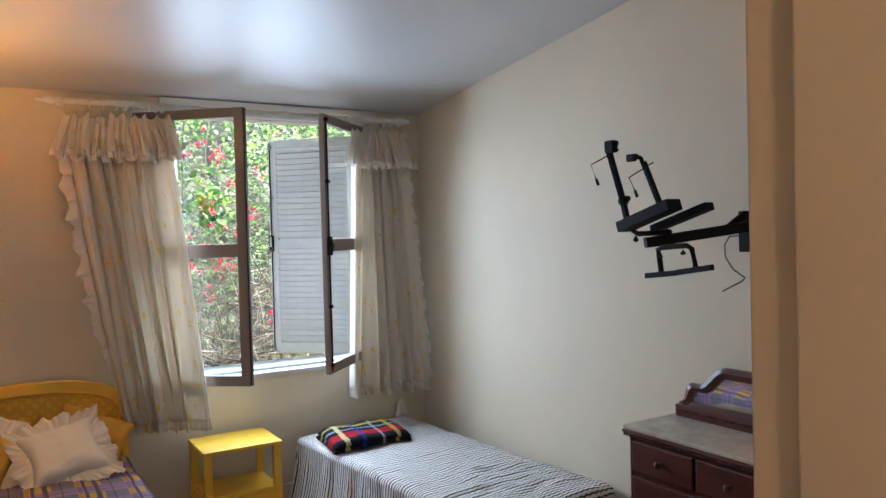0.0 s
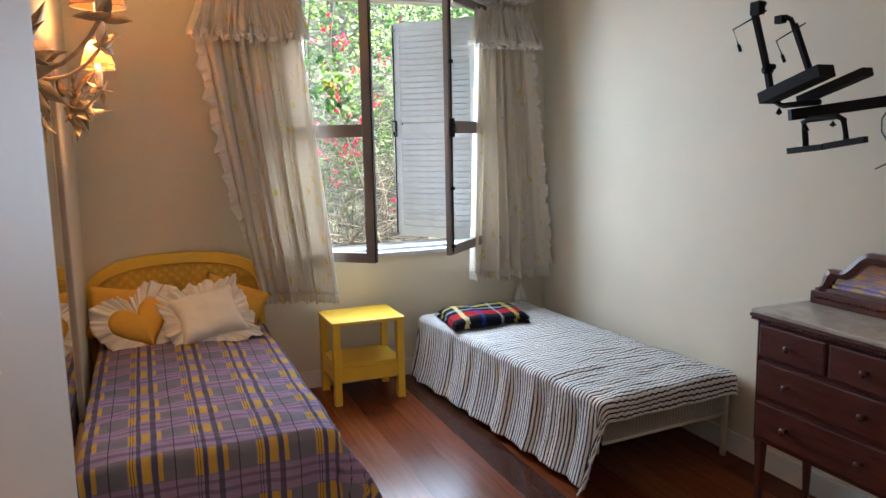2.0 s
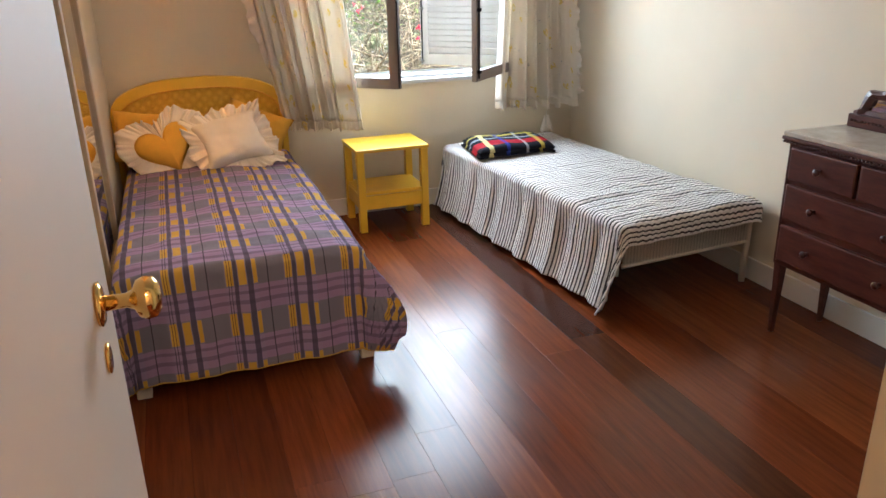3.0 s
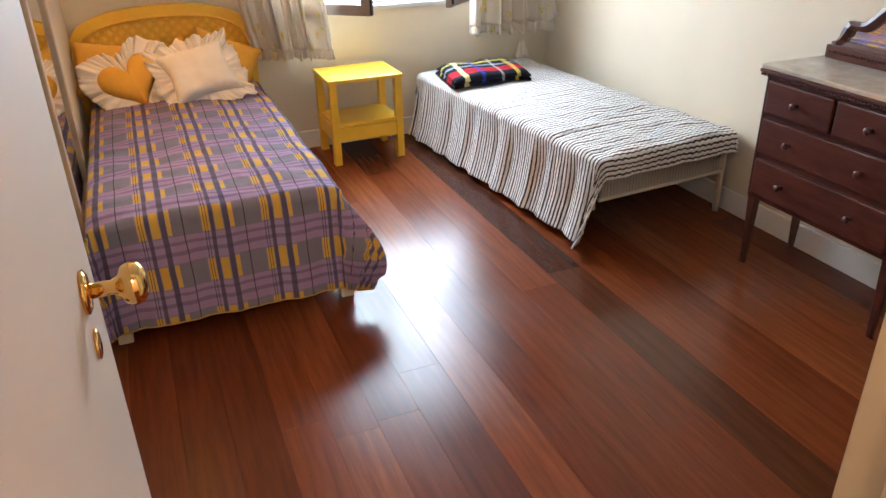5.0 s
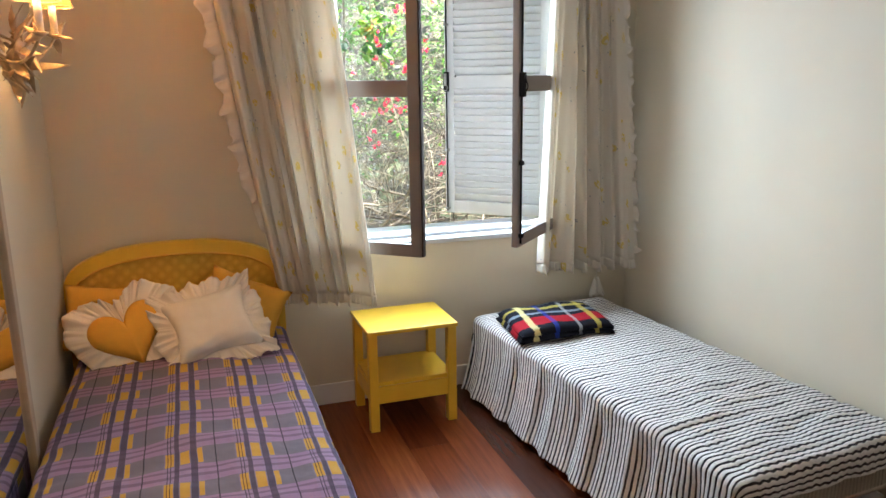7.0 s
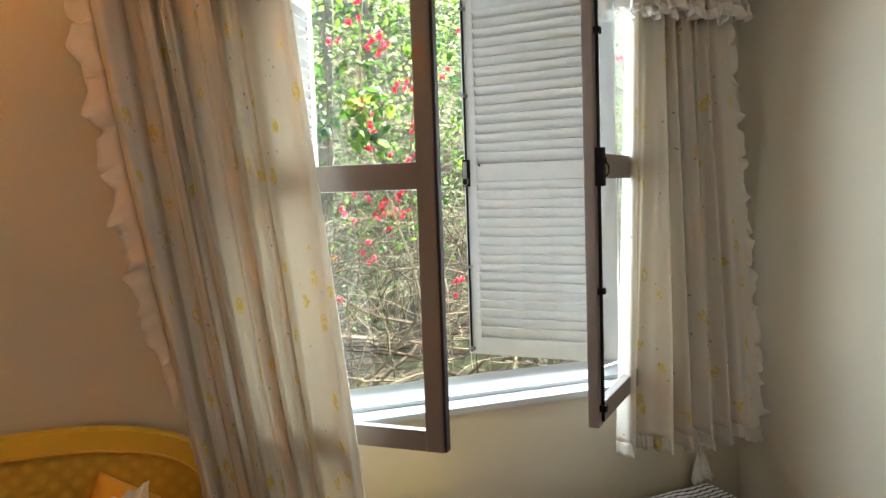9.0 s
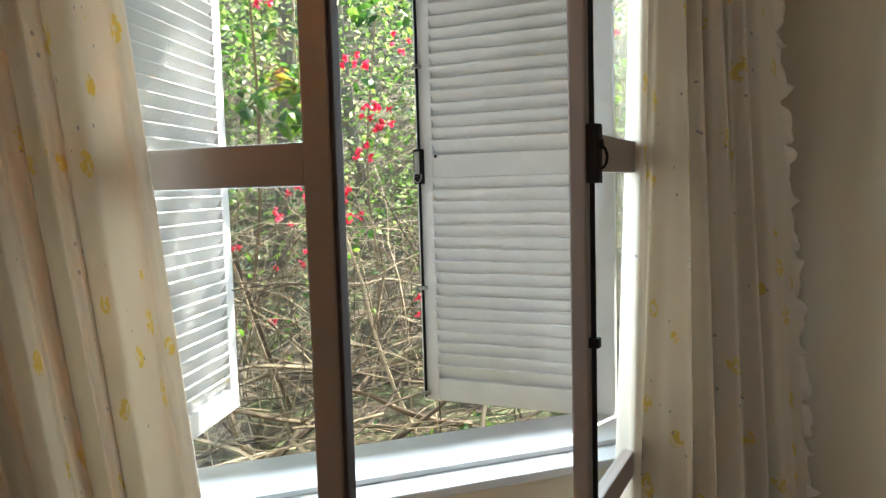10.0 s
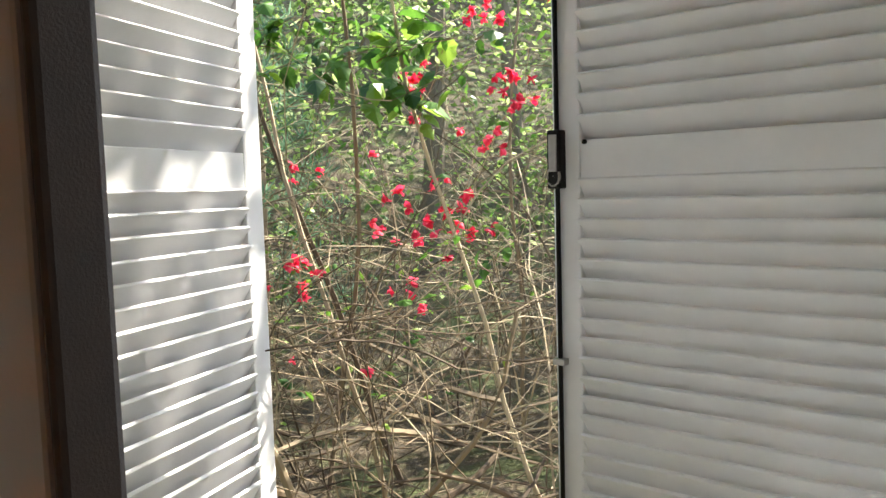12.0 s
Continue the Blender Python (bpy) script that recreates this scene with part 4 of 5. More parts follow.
bm.faces.new([bm.verts.new((2.674, y, z)) for y, z in i_])
part("glass", bm, M_MIRROR, dm, "mirror glass")

# the framed wall mirror
wm = thing("wall_mirror", (XW + 0.004, 3.40, 1.14), label="tall mirror in a tan wooden frame beside the bed", category="mirror")
hw, hh, fw = 0.34, 0.81, 0.055
M_MFRAME = paint("tan_mirror_frame", (0.46, 0.34, 0.22), 0.5, 0.12, 10, 0.15)
for a, b in (((-hw, -hh), (-hw + fw, hh)), ((hw - fw, -hh), (hw, hh)), ((-hw + fw, -hh), (hw - fw, -hh + fw)), ((-hw + fw, hh - fw), (hw - fw, hh))):
    part("frame_side", boxed((0, a[0], a[1]), (0.028, b[0], b[1]), 0.006), M_MFRAME, wm, "tan wooden frame")
part("glass", boxed((0.002, -hw + fw - 0.004, -hh + fw - 0.004), (0.014, hw - fw + 0.004, hh - fw + 0.004)), M_MIRROR, wm, "mirror glass")

# curtain rods and curtains
def curtain(name, xl, xr, zbot, edge, label):
    """xl, xr: (top, bottom) places of the two sides; edge: the side with the long frill, -1 or 1."""
    zr, yr = 2.530, 4.70
    x0, x1 = xl[0] - 0.03, xr[0] + 0.0
    rod = thing("curtain_rod", (0, 0, 0), label="white painted wooden curtain rod with a turned finial", category="curtain rod", group="curtain rods")
    ra, rb = (x0 - 0.06, x1 + 0.06) if edge < 0 else (x0 + 0.0, x1 + 0.02)
    part("rod", tubed([(ra, yr, zr), (rb, yr, zr)], 0.017, 14), M_TRIM, rod, "", True)
    fx = ra if edge < 0 else rb
    part("finial", lathe([(0, -0.055), (0.010, -0.05), (0.014, -0.03), (0.010, -0.02), (0.022, -0.012), (0.024, 0.03), (0.016, 0.045), (0, 0.047)], 18, "x", (0, 0, 0)), M_TRIM, rod, "turned finial", True).matrix_basis = pose(fx, yr, zr, 0, 0, 0 if edge < 0 else 180)
    for bx in (ra + 0.07, rb - 0.05):
        bm = boxed((bx - 0.012, yr + 0.0, zr - 0.01), (bx + 0.012, 4.8395, zr + 0.01), 0.003)
        box(bm, (bx - 0.018, yr - 0.018, zr - 0.018), (bx + 0.018, yr + 0.018, zr - 0.013), 0.001)
        part("bracket", bm, M_TRIM, rod, "white bracket")
    ringm = mesh_of(tubed([(0, 0.025 * math.sin(a), 0.025 * math.cos(a) - 0.010) for a in np.linspace(0, math.tau, 17)], 0.0045, 6), "ring", M_TRIM, True)
    nr = 10
    for k in range(nr):
        u = k / (nr - 1)
        u = u ** (0.6 if edge < 0 else 1.6)
        r = part("ring", ringm, M_TRIM, rod, "")
        r.matrix_basis = pose(x0 + 0.02 + (x1 - x0 - 0.03) * u, yr, zr, 0, 0, 22 * math.sin(k * 5))
    cu = thing("curtain", (0, 0, 0), label=label, category="curtain", group="window curtains")
    ztop = 2.445
    rng = random.Random(5 if edge < 0 else 9)
    ph = rng.random() * 6

    def body(u, v, zt=ztop, z_b=zbot, amp=0.048, k=5.6):
        z = zt + (z_b - zt) * v
        tt = (ztop - z) / (ztop - zbot)
        a = xl[0] + (xl[1] - xl[0]) * tt ** 1.15
        b = xr[0] + (xr[1] - xr[0]) * tt
        t = (u + 0.05 * math.sin(u * 7 + ph) + 0.03 * math.sin(u * 17 + 2 * ph) + 0.02 * tt * math.sin(u * 9)) * k * math.tau
        x = a + (b - a) * (u + 0.010 * math.sin(t * 2 + ph + tt))
        y = yr + amp * (0.55 + 0.6 * tt) * (math.sin(t + ph + 0.5 * math.sin(tt * 2 + u * 5)) * 0.8 + 0.30 * math.sin(t * 1.9 + 1.3 + tt) + 0.12 * math.sin(t * 4.3 + 2 * tt))
        if edge < 0:
            y -= 0.085 * u * u + 0.115 * tt * u ** 1.3
        return Vector((x, y, z + 0.012 * math.sin(t + 1) * tt))

    wide = 1.5
    sheet("panel", 200, 70, body, M_CURT, cu, 0.0015, "", lambda u, v: (u * wide, v * (ztop - zbot)))
    # gathered heading frill, scalloped between the rings
    def val(u, v):
        p = body(u, 0.0)
        t = u * 17 * math.tau
        full = 0.25 + 0.75 * v
        gather = ripple(t * 0.9, 1.0) * 0.6 + 0.5 * noise.noise((u * 38, v * 3, 4.0 + edge))
        z = ztop + 0.030 - 0.035 * abs(math.sin(u * 9 * math.pi)) * (1 - v) - 0.235 * v
        x = p.x + (u - 0.5) * (0.02 + 0.13 * v) + 0.012 * full * math.sin(t * 1.3 + 3 * v)
        y = yr - 0.020 + 0.6 * (p.y - yr) - 0.050 * v + (0.006 + 0.038 * v) * gather
        return Vector((x, y, z + 0.026 * v * ripple(u * 61, 2.0)))

    sheet("valance", 420, 18, val, M_CURT, cu, 0.0015, "gathered frill along the top", lambda u, v: (u * wide * 1.4, v * 0.24 + 3))

    def lip(u, v):
        p = val(u, 1.0)
        return Vector((p.x + 0.006 * v * math.sin(u * 310), p.y - 0.008 * v + 0.016 * v * ripple(u * 230, 1.5), p.z - 0.036 * v + 0.005 * ripple(u * 140, 3.0) * v))

    sheet("valance_edging", 460, 3, lip, M_FRILL, cu, 0.001, "narrow white edging under the top frill")

    def hem(u, v):
        p = body(u, 1.0)
        return Vector((p.x + 0.004 * math.sin(u * 300), p.y + 0.014 * v * ripple(u * 170, 1.5) - 0.006 * v, p.z + 0.004 - 0.052 * v + 0.004 * ripple(u * 120, 3.0)))

    sheet("hem_frill", 320, 4, hem, M_CURT, cu, 0.001, "gathered frill along the hem", lambda u, v: (u * wide, v * 0.05 + 5))

    def side(u, v):
        p = body(0.0 if edge < 0 else 1.0, 0.10 + 0.88 * u)
        w = (0.062 if edge < 0 else 0.035) * (1 + 0.35 * ripple(u * 60, 1.1)) * min(1, max(0.05, (0.86 - u) * 4) if edge < 0 else 1)
        return Vector((p.x + edge * v * w, p.y + 0.022 * v * ripple(u * 95, 0.4) + 0.01, p.z + 0.02 * v * ripple(u * 70, 1.9) - 0.015 * v))

    sheet("side_frill", 220, 4, side, M_FRILL, cu, 0.001, "long gathered frill down the edge")


curtain("left", (0.40, 0.66), (0.925, 1.085), 0.675, -1, "off-white cotton curtain with yellow flowers, ruffled, drawn aside over the bed")
curtain("right", (2.135, 2.070), (2.500, 2.665), 0.69, 1, "off-white ruffled cotton curtain with yellow flowers, gathered by the corner")

# leafy wall lamps
def sconce(y, shades, seed, power):
    s = thing("wall_sconce", (XW, y, 1.84), label="gilt metal leaf wall lamp with lit paper shades", category="wall lamp", group="leafy wall lamps")
    rng = random.Random(seed)
    part("backplate", lathe([(0, 0.0), (0.03, 0.0), (0.034, 0.008), (0.02, 0.018), (0, 0.022)], 16, "x"), M_TOLE, s, "", True)
    leaves = bmesh.new()

    def leaf(p, d, ln, wd, curl):
        d = d.normalized()
        up = Vector((rng.uniform(-1, 1), rng.uniform(-1, 1), rng.uniform(-1, 1)))
        sd = d.cross(up).normalized()
        nn = sd.cross(d)
        rows = []
        for k in range(6):
            t = k / 5
            wv = wd * math.sin(math.pi * (0.12 + 0.88 * t) ** 0.8) * (1 if k < 5 else 0.05)
            c = p + d * ln * t + nn * curl * t * t
            rows.append([leaves.verts.new(c - sd * wv), leaves.verts.new(c + nn * wv * 0.35), leaves.verts.new(c + sd * wv)])
        for a, b in zip(rows, rows[1:]):
            for q in (0, 1):
                leaves.faces.new((a[q], a[q + 1], b[q + 1], b[q]))

    for k, (dx, dy, dz) in enumerate(shades):
        end = Vector((dx, dy, dz))
        mid_ = Vector((dx * 0.6, dy * 0.5, -0.16 + dz * 0.2))
        pts = []
        for q in range(9):
            t = q / 8
            a = Vector((0.015, 0, 0)) * (1 - t) ** 2 + mid_ * 2 * t * (1 - t) + (end + Vector((0, 0, -0.10))) * t * t
            pts.append(a)
        part("arm", tubed(pts, 0.005, 7), M_TOLE, s, "", True)
        part("candle", tubed([end + Vector((0, 0, -0.095)), end + Vector((0, 0, 0.02))], 0.012, 10), M_TRIM, s, "cream candle sleeve", True)
        part("drip_cup", lathe([(0.006, -0.012), (0.024, 0.0), (0.022, 0.003), (0.006, -0.006)], 12, "z", end + Vector((0, 0, -0.095))), M_TOLE, s, "", True)
        shd = bmesh.new()
        ra, rb = [], []
        for q in range(32):
            c, sn = math.cos(q * math.tau / 32), math.sin(q * math.tau / 32)
            rb.append(shd.verts.new(end + Vector((c * 0.068, sn * 0.068, 0.0))))
            ra.append(shd.verts.new(end + Vector((c * 0.032, sn * 0.032, 0.098))))
        for q in range(32):
            shd.faces.new((rb[q], rb[(q + 1) % 32], ra[(q + 1) % 32], ra[q]))
        sh = part("shade", shd, M_SHADE, s, "lit cream paper shade", True)
        for r_, z_ in ((0.068, 0.0), (0.032, 0.098)):
            part("trim", tubed([end + Vector((math.cos(a) * r_, math.sin(a) * r_, z_)) for a in np.linspace(0, math.tau, 29)], 0.002, 5), M_TOLE, sh, "dark trim line", True)
        part("bulb", lathe([(0, 0.02), (0.010, 0.025), (0.012, 0.04), (0.008, 0.06), (0, 0.07)], 12, "z", end), M_BULB, s, "lit bulb", True)
        lp = new("sconce_light", bpy.data.lights.new("sconce_light", "POINT"))
        lp.data.energy, lp.data.color, lp.data.shadow_soft_size = power, (1.0, 0.50, 0.15), 0.02
        lp.location = Vector((XW, y, 1.84)) + end + Vector((0, 0, 0.085))
        for q in range(5):
            leaf(end + Vector((0, 0, -0.10)), Vector((rng.uniform(-1, 1), rng.uniform(-1, 1), rng.uniform(-0.4, 0.9))), rng.uniform(0.045, 0.07), 0.014, 0.015)
    for q in range(38):
        d = Vector((rng.uniform(-0.1, 1), rng.uniform(-1, 1), rng.uniform(-1.3, 0.8)))
        leaf(Vector((0.03 + rng.uniform(0, 0.08), rng.uniform(-0.07, 0.07), rng.uniform(-0.12, 0.04))), d, rng.uniform(0.08, 0.15), rng.uniform(0.014, 0.024), rng.uniform(-0.03, 0.05))
    so = part("leaves", leaves, M_TOLE, s, "gilt metal leaves", True)
    md = so.modifiers.new("solidify", "SOLIDIFY")
    md.thickness = 0.0015


sconce(2.16, ((0.285, -0.18, 0.158), (0.270, 0.12, 0.128)), 3, 0.42)
sconce(3.88, ((0.203, -0.18, 0.118), (0.195, 0.17, 0.130)), 8, 1.3)

tie = thing("lace_tie", (2.50, 4.805, 0.50), label="small white lace tie hanging below the curtain", category="curtain tie")
sheet("bow", 40, 8, lambda u, v: Vector((0.035 * math.sin(u * math.tau) * (0.4 + v) + 0.01 * ripple(u * 9), -0.004 - 0.008 * v * (1 + math.sin(u * 25)), 0.05 - 0.10 * v + 0.012 * math.cos(u * 19))), M_FRILL, tie, 0.001)
part("cord", tubed([(0, 0, 0.045), (0.004, 0.0, 0.10), (-0.002, 0.0, 0.20)], 0.0015, 5), M_TRIM, tie, "thin cord", True)

# folded television bracket on the wall
tv = thing("television_bracket", (0, 0, 0), label="empty black steel television bracket folded out from the wall", category="bracket")


def bars(name, pts, w, h, label=""):
    bm = bmesh.new()
    for a, b in zip(pts, pts[1:]):
        bar(bm, a, b, w, h, 0.002)
    return part(name, bm, M_BLACK, tv, label)


part("wall_plate", boxed((2.695, 2.03, 1.63), (2.7195, 2.11, 1.80), 0.003), M_BLACK, tv, "wall plate")
bars("arm", [(2.70, 2.065, 1.735), (2.32, 2.274, 1.679)], 0.042, 0.042, "square steel arm")
bars("strut", [(2.705, 2.08, 1.79), (2.62, 2.105, 1.73)], 0.012, 0.03)
bars("tray", [(2.30, 2.375, 1.746), (2.30, 2.10, 1.830)], 0.08, 0.044, "tilted cross bar")
bars("tray", [(2.39, 2.288, 1.735), (2.38, 2.000, 1.818)], 0.05, 0.030)
bars("upright", [(2.33, 2.373, 1.74), (2.30, 2.372, 1.85), (2.20, 2.353, 2.075)], 0.020, 0.022, "upright clamp post")
bars("upright", [(2.33, 2.194, 1.82), (2.235, 2.194, 2.0)], 0.018, 0.020)
part("hook", tubed([(2.235, 2.194, 1.99), (2.222, 2.196, 2.015), (2.215, 2.215, 2.027), (2.215, 2.24, 2.022)], 0.009, 8), M_BLACK, tv, "", True)
part("hook", tubed([(2.20, 2.353, 2.07), (2.198, 2.34, 2.09), (2.2, 2.30, 2.085)], 0.010, 8), M_BLACK, tv, "", True)
part("clamp_head", boxed((2.185, 2.31, 2.05), (2.215, 2.36, 2.10), 0.006), M_BLACK, tv)
part("clamp_head", boxed((2.20, 2.215, 2.005), (2.225, 2.255, 2.035), 0.006), M_BLACK, tv)
for a, b, c in (((2.2, 2.29, 2.06), (2.15, 2.402, 2.005), (2.15, 2.372, 1.945)), ((2.2, 2.11, 1.99), (2.15, 2.19, 1.937), (2.15, 2.16, 1.885))):
    part("lever", tubed([a, (Vector(a) + Vector(b)) / 2, b, c], 0.0028, 6), M_BLACK, tv, "thin bent lever", True)
    part("lever_grip", tubed([c, Vector(c) + Vector((0, -0.012, -0.025))], 0.006, 8), M_BLACK, tv, "", True)
part("pivot", lathe([(0, -0.016), (0.016, -0.016), (0.016, 0.016), (0, 0.016)], 14, "x", (2.30, 2.372, 1.855)), M_BLACK, tv, "", True)
part("pivot", lathe([(0, -0.014), (0.012, -0.014), (0.012, 0.014), (0, 0.014)], 14, "x", (2.30, 2.355, 1.865)), M_BLACK, tv, "", True)
part("lower_bracket", tubed([(2.33, 2.36, 1.76), (2.33, 2.35, 1.73), (2.33, 2.32, 1.716), (2.33, 2.149, 1.722)], 0.011, 8), M_BLACK, tv, "", True)
part("wing_nut", lathe([(0, -0.02), (0.012, -0.012), (0.008, 0.0), (0, 0.012)], 8, "z", (2.33, 2.335, 1.70)), M_BLACK, tv)
part("stirrup", tubed([(2.33, 2.199, 1.552), (2.33, 2.21, 1.63), (2.33, 2.218, 1.65), (2.33, 2.19, 1.66), (2.33, 2.07, 1.668), (2.33, 2.045, 1.655), (2.33, 2.028, 1.574)], 0.011, 8), M_BLACK, tv, "bent stirrup", True)
for y, z in ((2.19, 1.63), (2.075, 1.645)):
    part("wing_nut", lathe([(0, -0.015), (0.013, -0.008), (0.006, 0.0), (0, 0.010)], 8, "z", (2.315, y, z)), M_BLACK, tv)
bars("foot_bar", [(2.33, 2.28, 1.543), (2.33, 2.12, 1.560)], 0.022, 0.022)
bars("foot_bar", [(2.33, 2.115, 1.562), (2.33, 1.951, 1.586)], 0.022, 0.022)
cable = thing("loose_cable", (0, 0, 0), label="thin brown cable hanging in a loop below the bracket", category="cable")
part("cable", tubed([(2.70, 2.09, 1.70), (2.69, 2.15, 1.695), (2.68, 2.168, 1.66), (2.66, 2.15, 1.61), (2.655, 2.11, 1.56), (2.655, 2.052, 1.525), (2.64, 2.06, 1.51), (2.60, 2.122, 1.47)], 0.003, 6), M_PINT, cable, "", True)


# ---- the garden ----
def stuff(name, verts, faces, mat, label, category):
    me = bpy.data.meshes.new(name)
    me.from_pydata(verts, [], faces)
    me.materials.append(mat)
    return tagged(new(name, me), kind="stuff", label=label, category=category)


# rim of a leaf: along, sideways, lift; the last is its middle
LEAF_RIM = ((0, 0, 0), (0.12, -0.30, 0.3), (0.30, -0.50, 0.0), (0.46, -0.40, -0.3), (0.60, -0.46, -0.5), (0.80, -0.22, -0.7), (1.0, 0, -1.3), (0.80, 0.22, -0.7), (0.60, 0.46, -0.5), (0.46, 0.40, -0.3), (0.30, 0.50, 0.0), (0.12, 0.30, 0.3), (0.5, 0, 0.9))


class Soup:
    def __init__(self):
        self.v, self.f = [], []

    def twig(self, pts, r0, r1, n=3):
        base, k = len(self.v), len(pts)
        for i, p in enumerate(pts):
            t = (pts[min(i + 1, k - 1)] - pts[max(i - 1, 0)])
            r = r0 + (r1 - r0) * i / (k - 1)
            self.v += [tuple(q) for q in ring_pts(p, t, r, n)]
        for i in range(k - 1):
            for j in range(n):
                a, b = base + i * n + j, base + i * n + (j + 1) % n
                self.f.append((a, b, b + n, a + n))

    def leaf(self, p, d, s, rng, wide=0.5):
        d = d.normalized()
        up = Vector((rng.uniform(-0.6, 0.6), rng.uniform(-0.6, 0.6), 1))
        sd = d.cross(up)
        sd = sd.normalized() if sd.length > 1e-4 else Vector((1, 0, 0))
        nn = sd.cross(d) * 0.15
        b = len(self.v)
        for along, side, lift in LEAF_RIM:
            self.v.append(tuple(p + d * s * along + sd * s * wide * side + nn * s * lift))
        n = len(LEAF_RIM) - 1
        self.f += [(b + k, b + (k + 1) % n, b + n) for k in range(n)]

    def blade(self, p, d, s, rng, wide=0.6):
        """A leaf seen from afar: one bent pair of faces."""
        d = d.normalized()
        sd = d.cross(Vector((rng.uniform(-0.8, 0.8), rng.uniform(-0.8, 0.8), 1)))
        sd = sd.normalized() * s * wide * 0.5 if sd.length > 1e-4 else Vector((s * 0.3, 0, 0))
        b = len(self.v)
        self.v += [tuple(p), tuple(p + d * s * 0.5 - sd), tuple(p + d * s), tuple(p + d * s * 0.5 + sd)]
        self.f.append((b, b + 1, b + 2, b + 3))


def rvec(rng, z=(-1, 1)):
    return Vector((rng.uniform(-1, 1), rng.uniform(-1, 1), rng.uniform(*z)))


rng = random.Random(11)
twigs, leaves, blooms = Soup(), Soup(), Soup()
# a thicket of thin arching stems behind the window
for k in range(600):
    x, y = rng.uniform(-2.2, 5.2), rng.uniform(6.15, 8.2)
    z = ground_z(x, y)
    p = Vector((x, y, z))
    d = Vector((rng.uniform(-0.45, 0.45), rng.uniform(-0.4, 0.2), 1.0)).normalized()
    ln = rng.uniform(0.9, 2.9) * (1 if k % 3 else 0.7)
    pts = [p.copy()]
    seg = 11
    for q in range(seg):
        d = (d + rvec(rng) * 0.20 + Vector((0, -0.02, -0.026 * q))).normalized()
        p = p + d * ln / seg
        if p.y < 5.95:
            p.y = 5.95 + rng.uniform(0, 0.05)
        pts.append(p.copy())
    r0 = rng.uniform(0.002, 0.0055)
    twigs.twig(pts, r0, 0.0012)
    for q in range(3, seg + 1):
        if rng.random() < 0.5:
            e = [pts[q]]
            dd = rvec(rng, (-0.4, 0.9)).normalized()
            for s in range(5):
                dd = (dd + rvec(rng) * 0.35).normalized()
                e.append(e[-1] + dd * rng.uniform(0.05, 0.10))
                e[-1].y = max(e[-1].y, 5.92)
            twigs.twig(e, 0.002, 0.0009)
            high = (e[-1].z - 0.9) / 1.6
            if rng.random() < 0.10 + 0.40 * high:
                for s in range(rng.randint(1, 3)):
                    leaves.leaf(e[-1 - s % 3], rvec(rng, (-0.8, 0.5)), rng.uniform(0.025, 0.055), rng, 0.6)
# older, thicker stems
for k in range(24):
    x, y = rng.uniform(-1.5, 4.5), rng.uniform(6.1, 7.6)
    p = Vector((x, y, ground_z(x, y)))
    d = Vector((rng.uniform(-0.35, 0.35), rng.uniform(-0.1, 0.1), 1.0)).normalized()
    pts = [p.copy()]
    for q in range(12):
        d = (d + rvec(rng) * 0.13).normalized()
        p = p + d * 0.26
        pts.append(p.copy())
    twigs.twig(pts, rng.uniform(0.008, 0.015), 0.003, 5)
# tangled fallen stems low down
for k in range(760):
    x, y = rng.uniform(-1.5, 4.5), rng.uniform(5.75, 7.4)
    p = Vector((x, y, ground_z(x, y) + rng.uniform(0.02, 0.30 if k < 240 else 0.95)))
    d = Vector((rng.uniform(-1, 1), rng.uniform(-0.3, 0.3), rng.uniform(-0.1, 0.15) if k < 240 else rng.uniform(-0.5, 0.9))).normalized()
    pts = [p.copy()]
    for q in range(8):
        d = (d + rvec(rng) * 0.24 + Vector((0, 0, 0 if k < 240 else -0.06))).normalized()
        p = p + d * 0.11
        p.z = max(p.z, ground_z(p.x, p.y) + 0.01)
        p.y = max(p.y, 5.75)
        pts.append(p.copy())
    r0 = rng.choice((0.003, 0.004, 0.006, 0.012)) if k < 240 else rng.uniform(0.0014, 0.0035)
    twigs.twig(pts, r0, r0 * 0.5, 4)
# stout fallen branches and the foot of the shrub
for x, y, z, dx, dz, r0 in ((0.95, 6.25, 0.78, 1.0, 0.02, 0.017), (1.25, 6.2, 0.45, 0.8, 0.30, 0.024), (1.35, 6.3, 0.42, -0.5, 0.55, 0.022), (1.75, 6.25, 0.46, -0.9, 0.16, 0.018), (1.55, 6.15, 0.44, 0.9, 0.10, 0.020), (0.6, 6.3, 0.45, 0.9, 0.12, 0.018), (2.3, 6.3, 0.5, -0.9, 0.2, 0.018)):
    p, d = Vector((x, y, z)), Vector((dx, 0.08, dz)).normalized()
    pts = [p.copy()]
    for q in range(9):
        d = (d + rvec(rng) * 0.16).normalized()
        p = p + d * 0.085
        pts.append(p.copy())
    twigs.twig(pts, r0, r0 * 0.35, 7)


def sprig(c, n, size, rng, length=0.32):
    """A thin leafy shoot drooping from c."""
    d = Vector((rng.uniform(-1, 1), rng.uniform(-0.5, 0.2), rng.uniform(-0.5, 0.5))).normalized()
    pts = [c.copy()]
    for q in range(6):
        d = (d + rvec(rng) * 0.22 + Vector((0, 0, -0.05))).normalized()
        pts.append(pts[-1] + d * length / 6)
    twigs.twig(pts, 0.0025, 0.0010)
    for q in range(n):
        at = pts[1 + q % 6]
        leaves.leaf(at + rvec(rng) * 0.012, (rvec(rng, (-0.9, 0.3)) + d * 0.6), size * rng.uniform(0.6, 1.2), rng, 0.66)


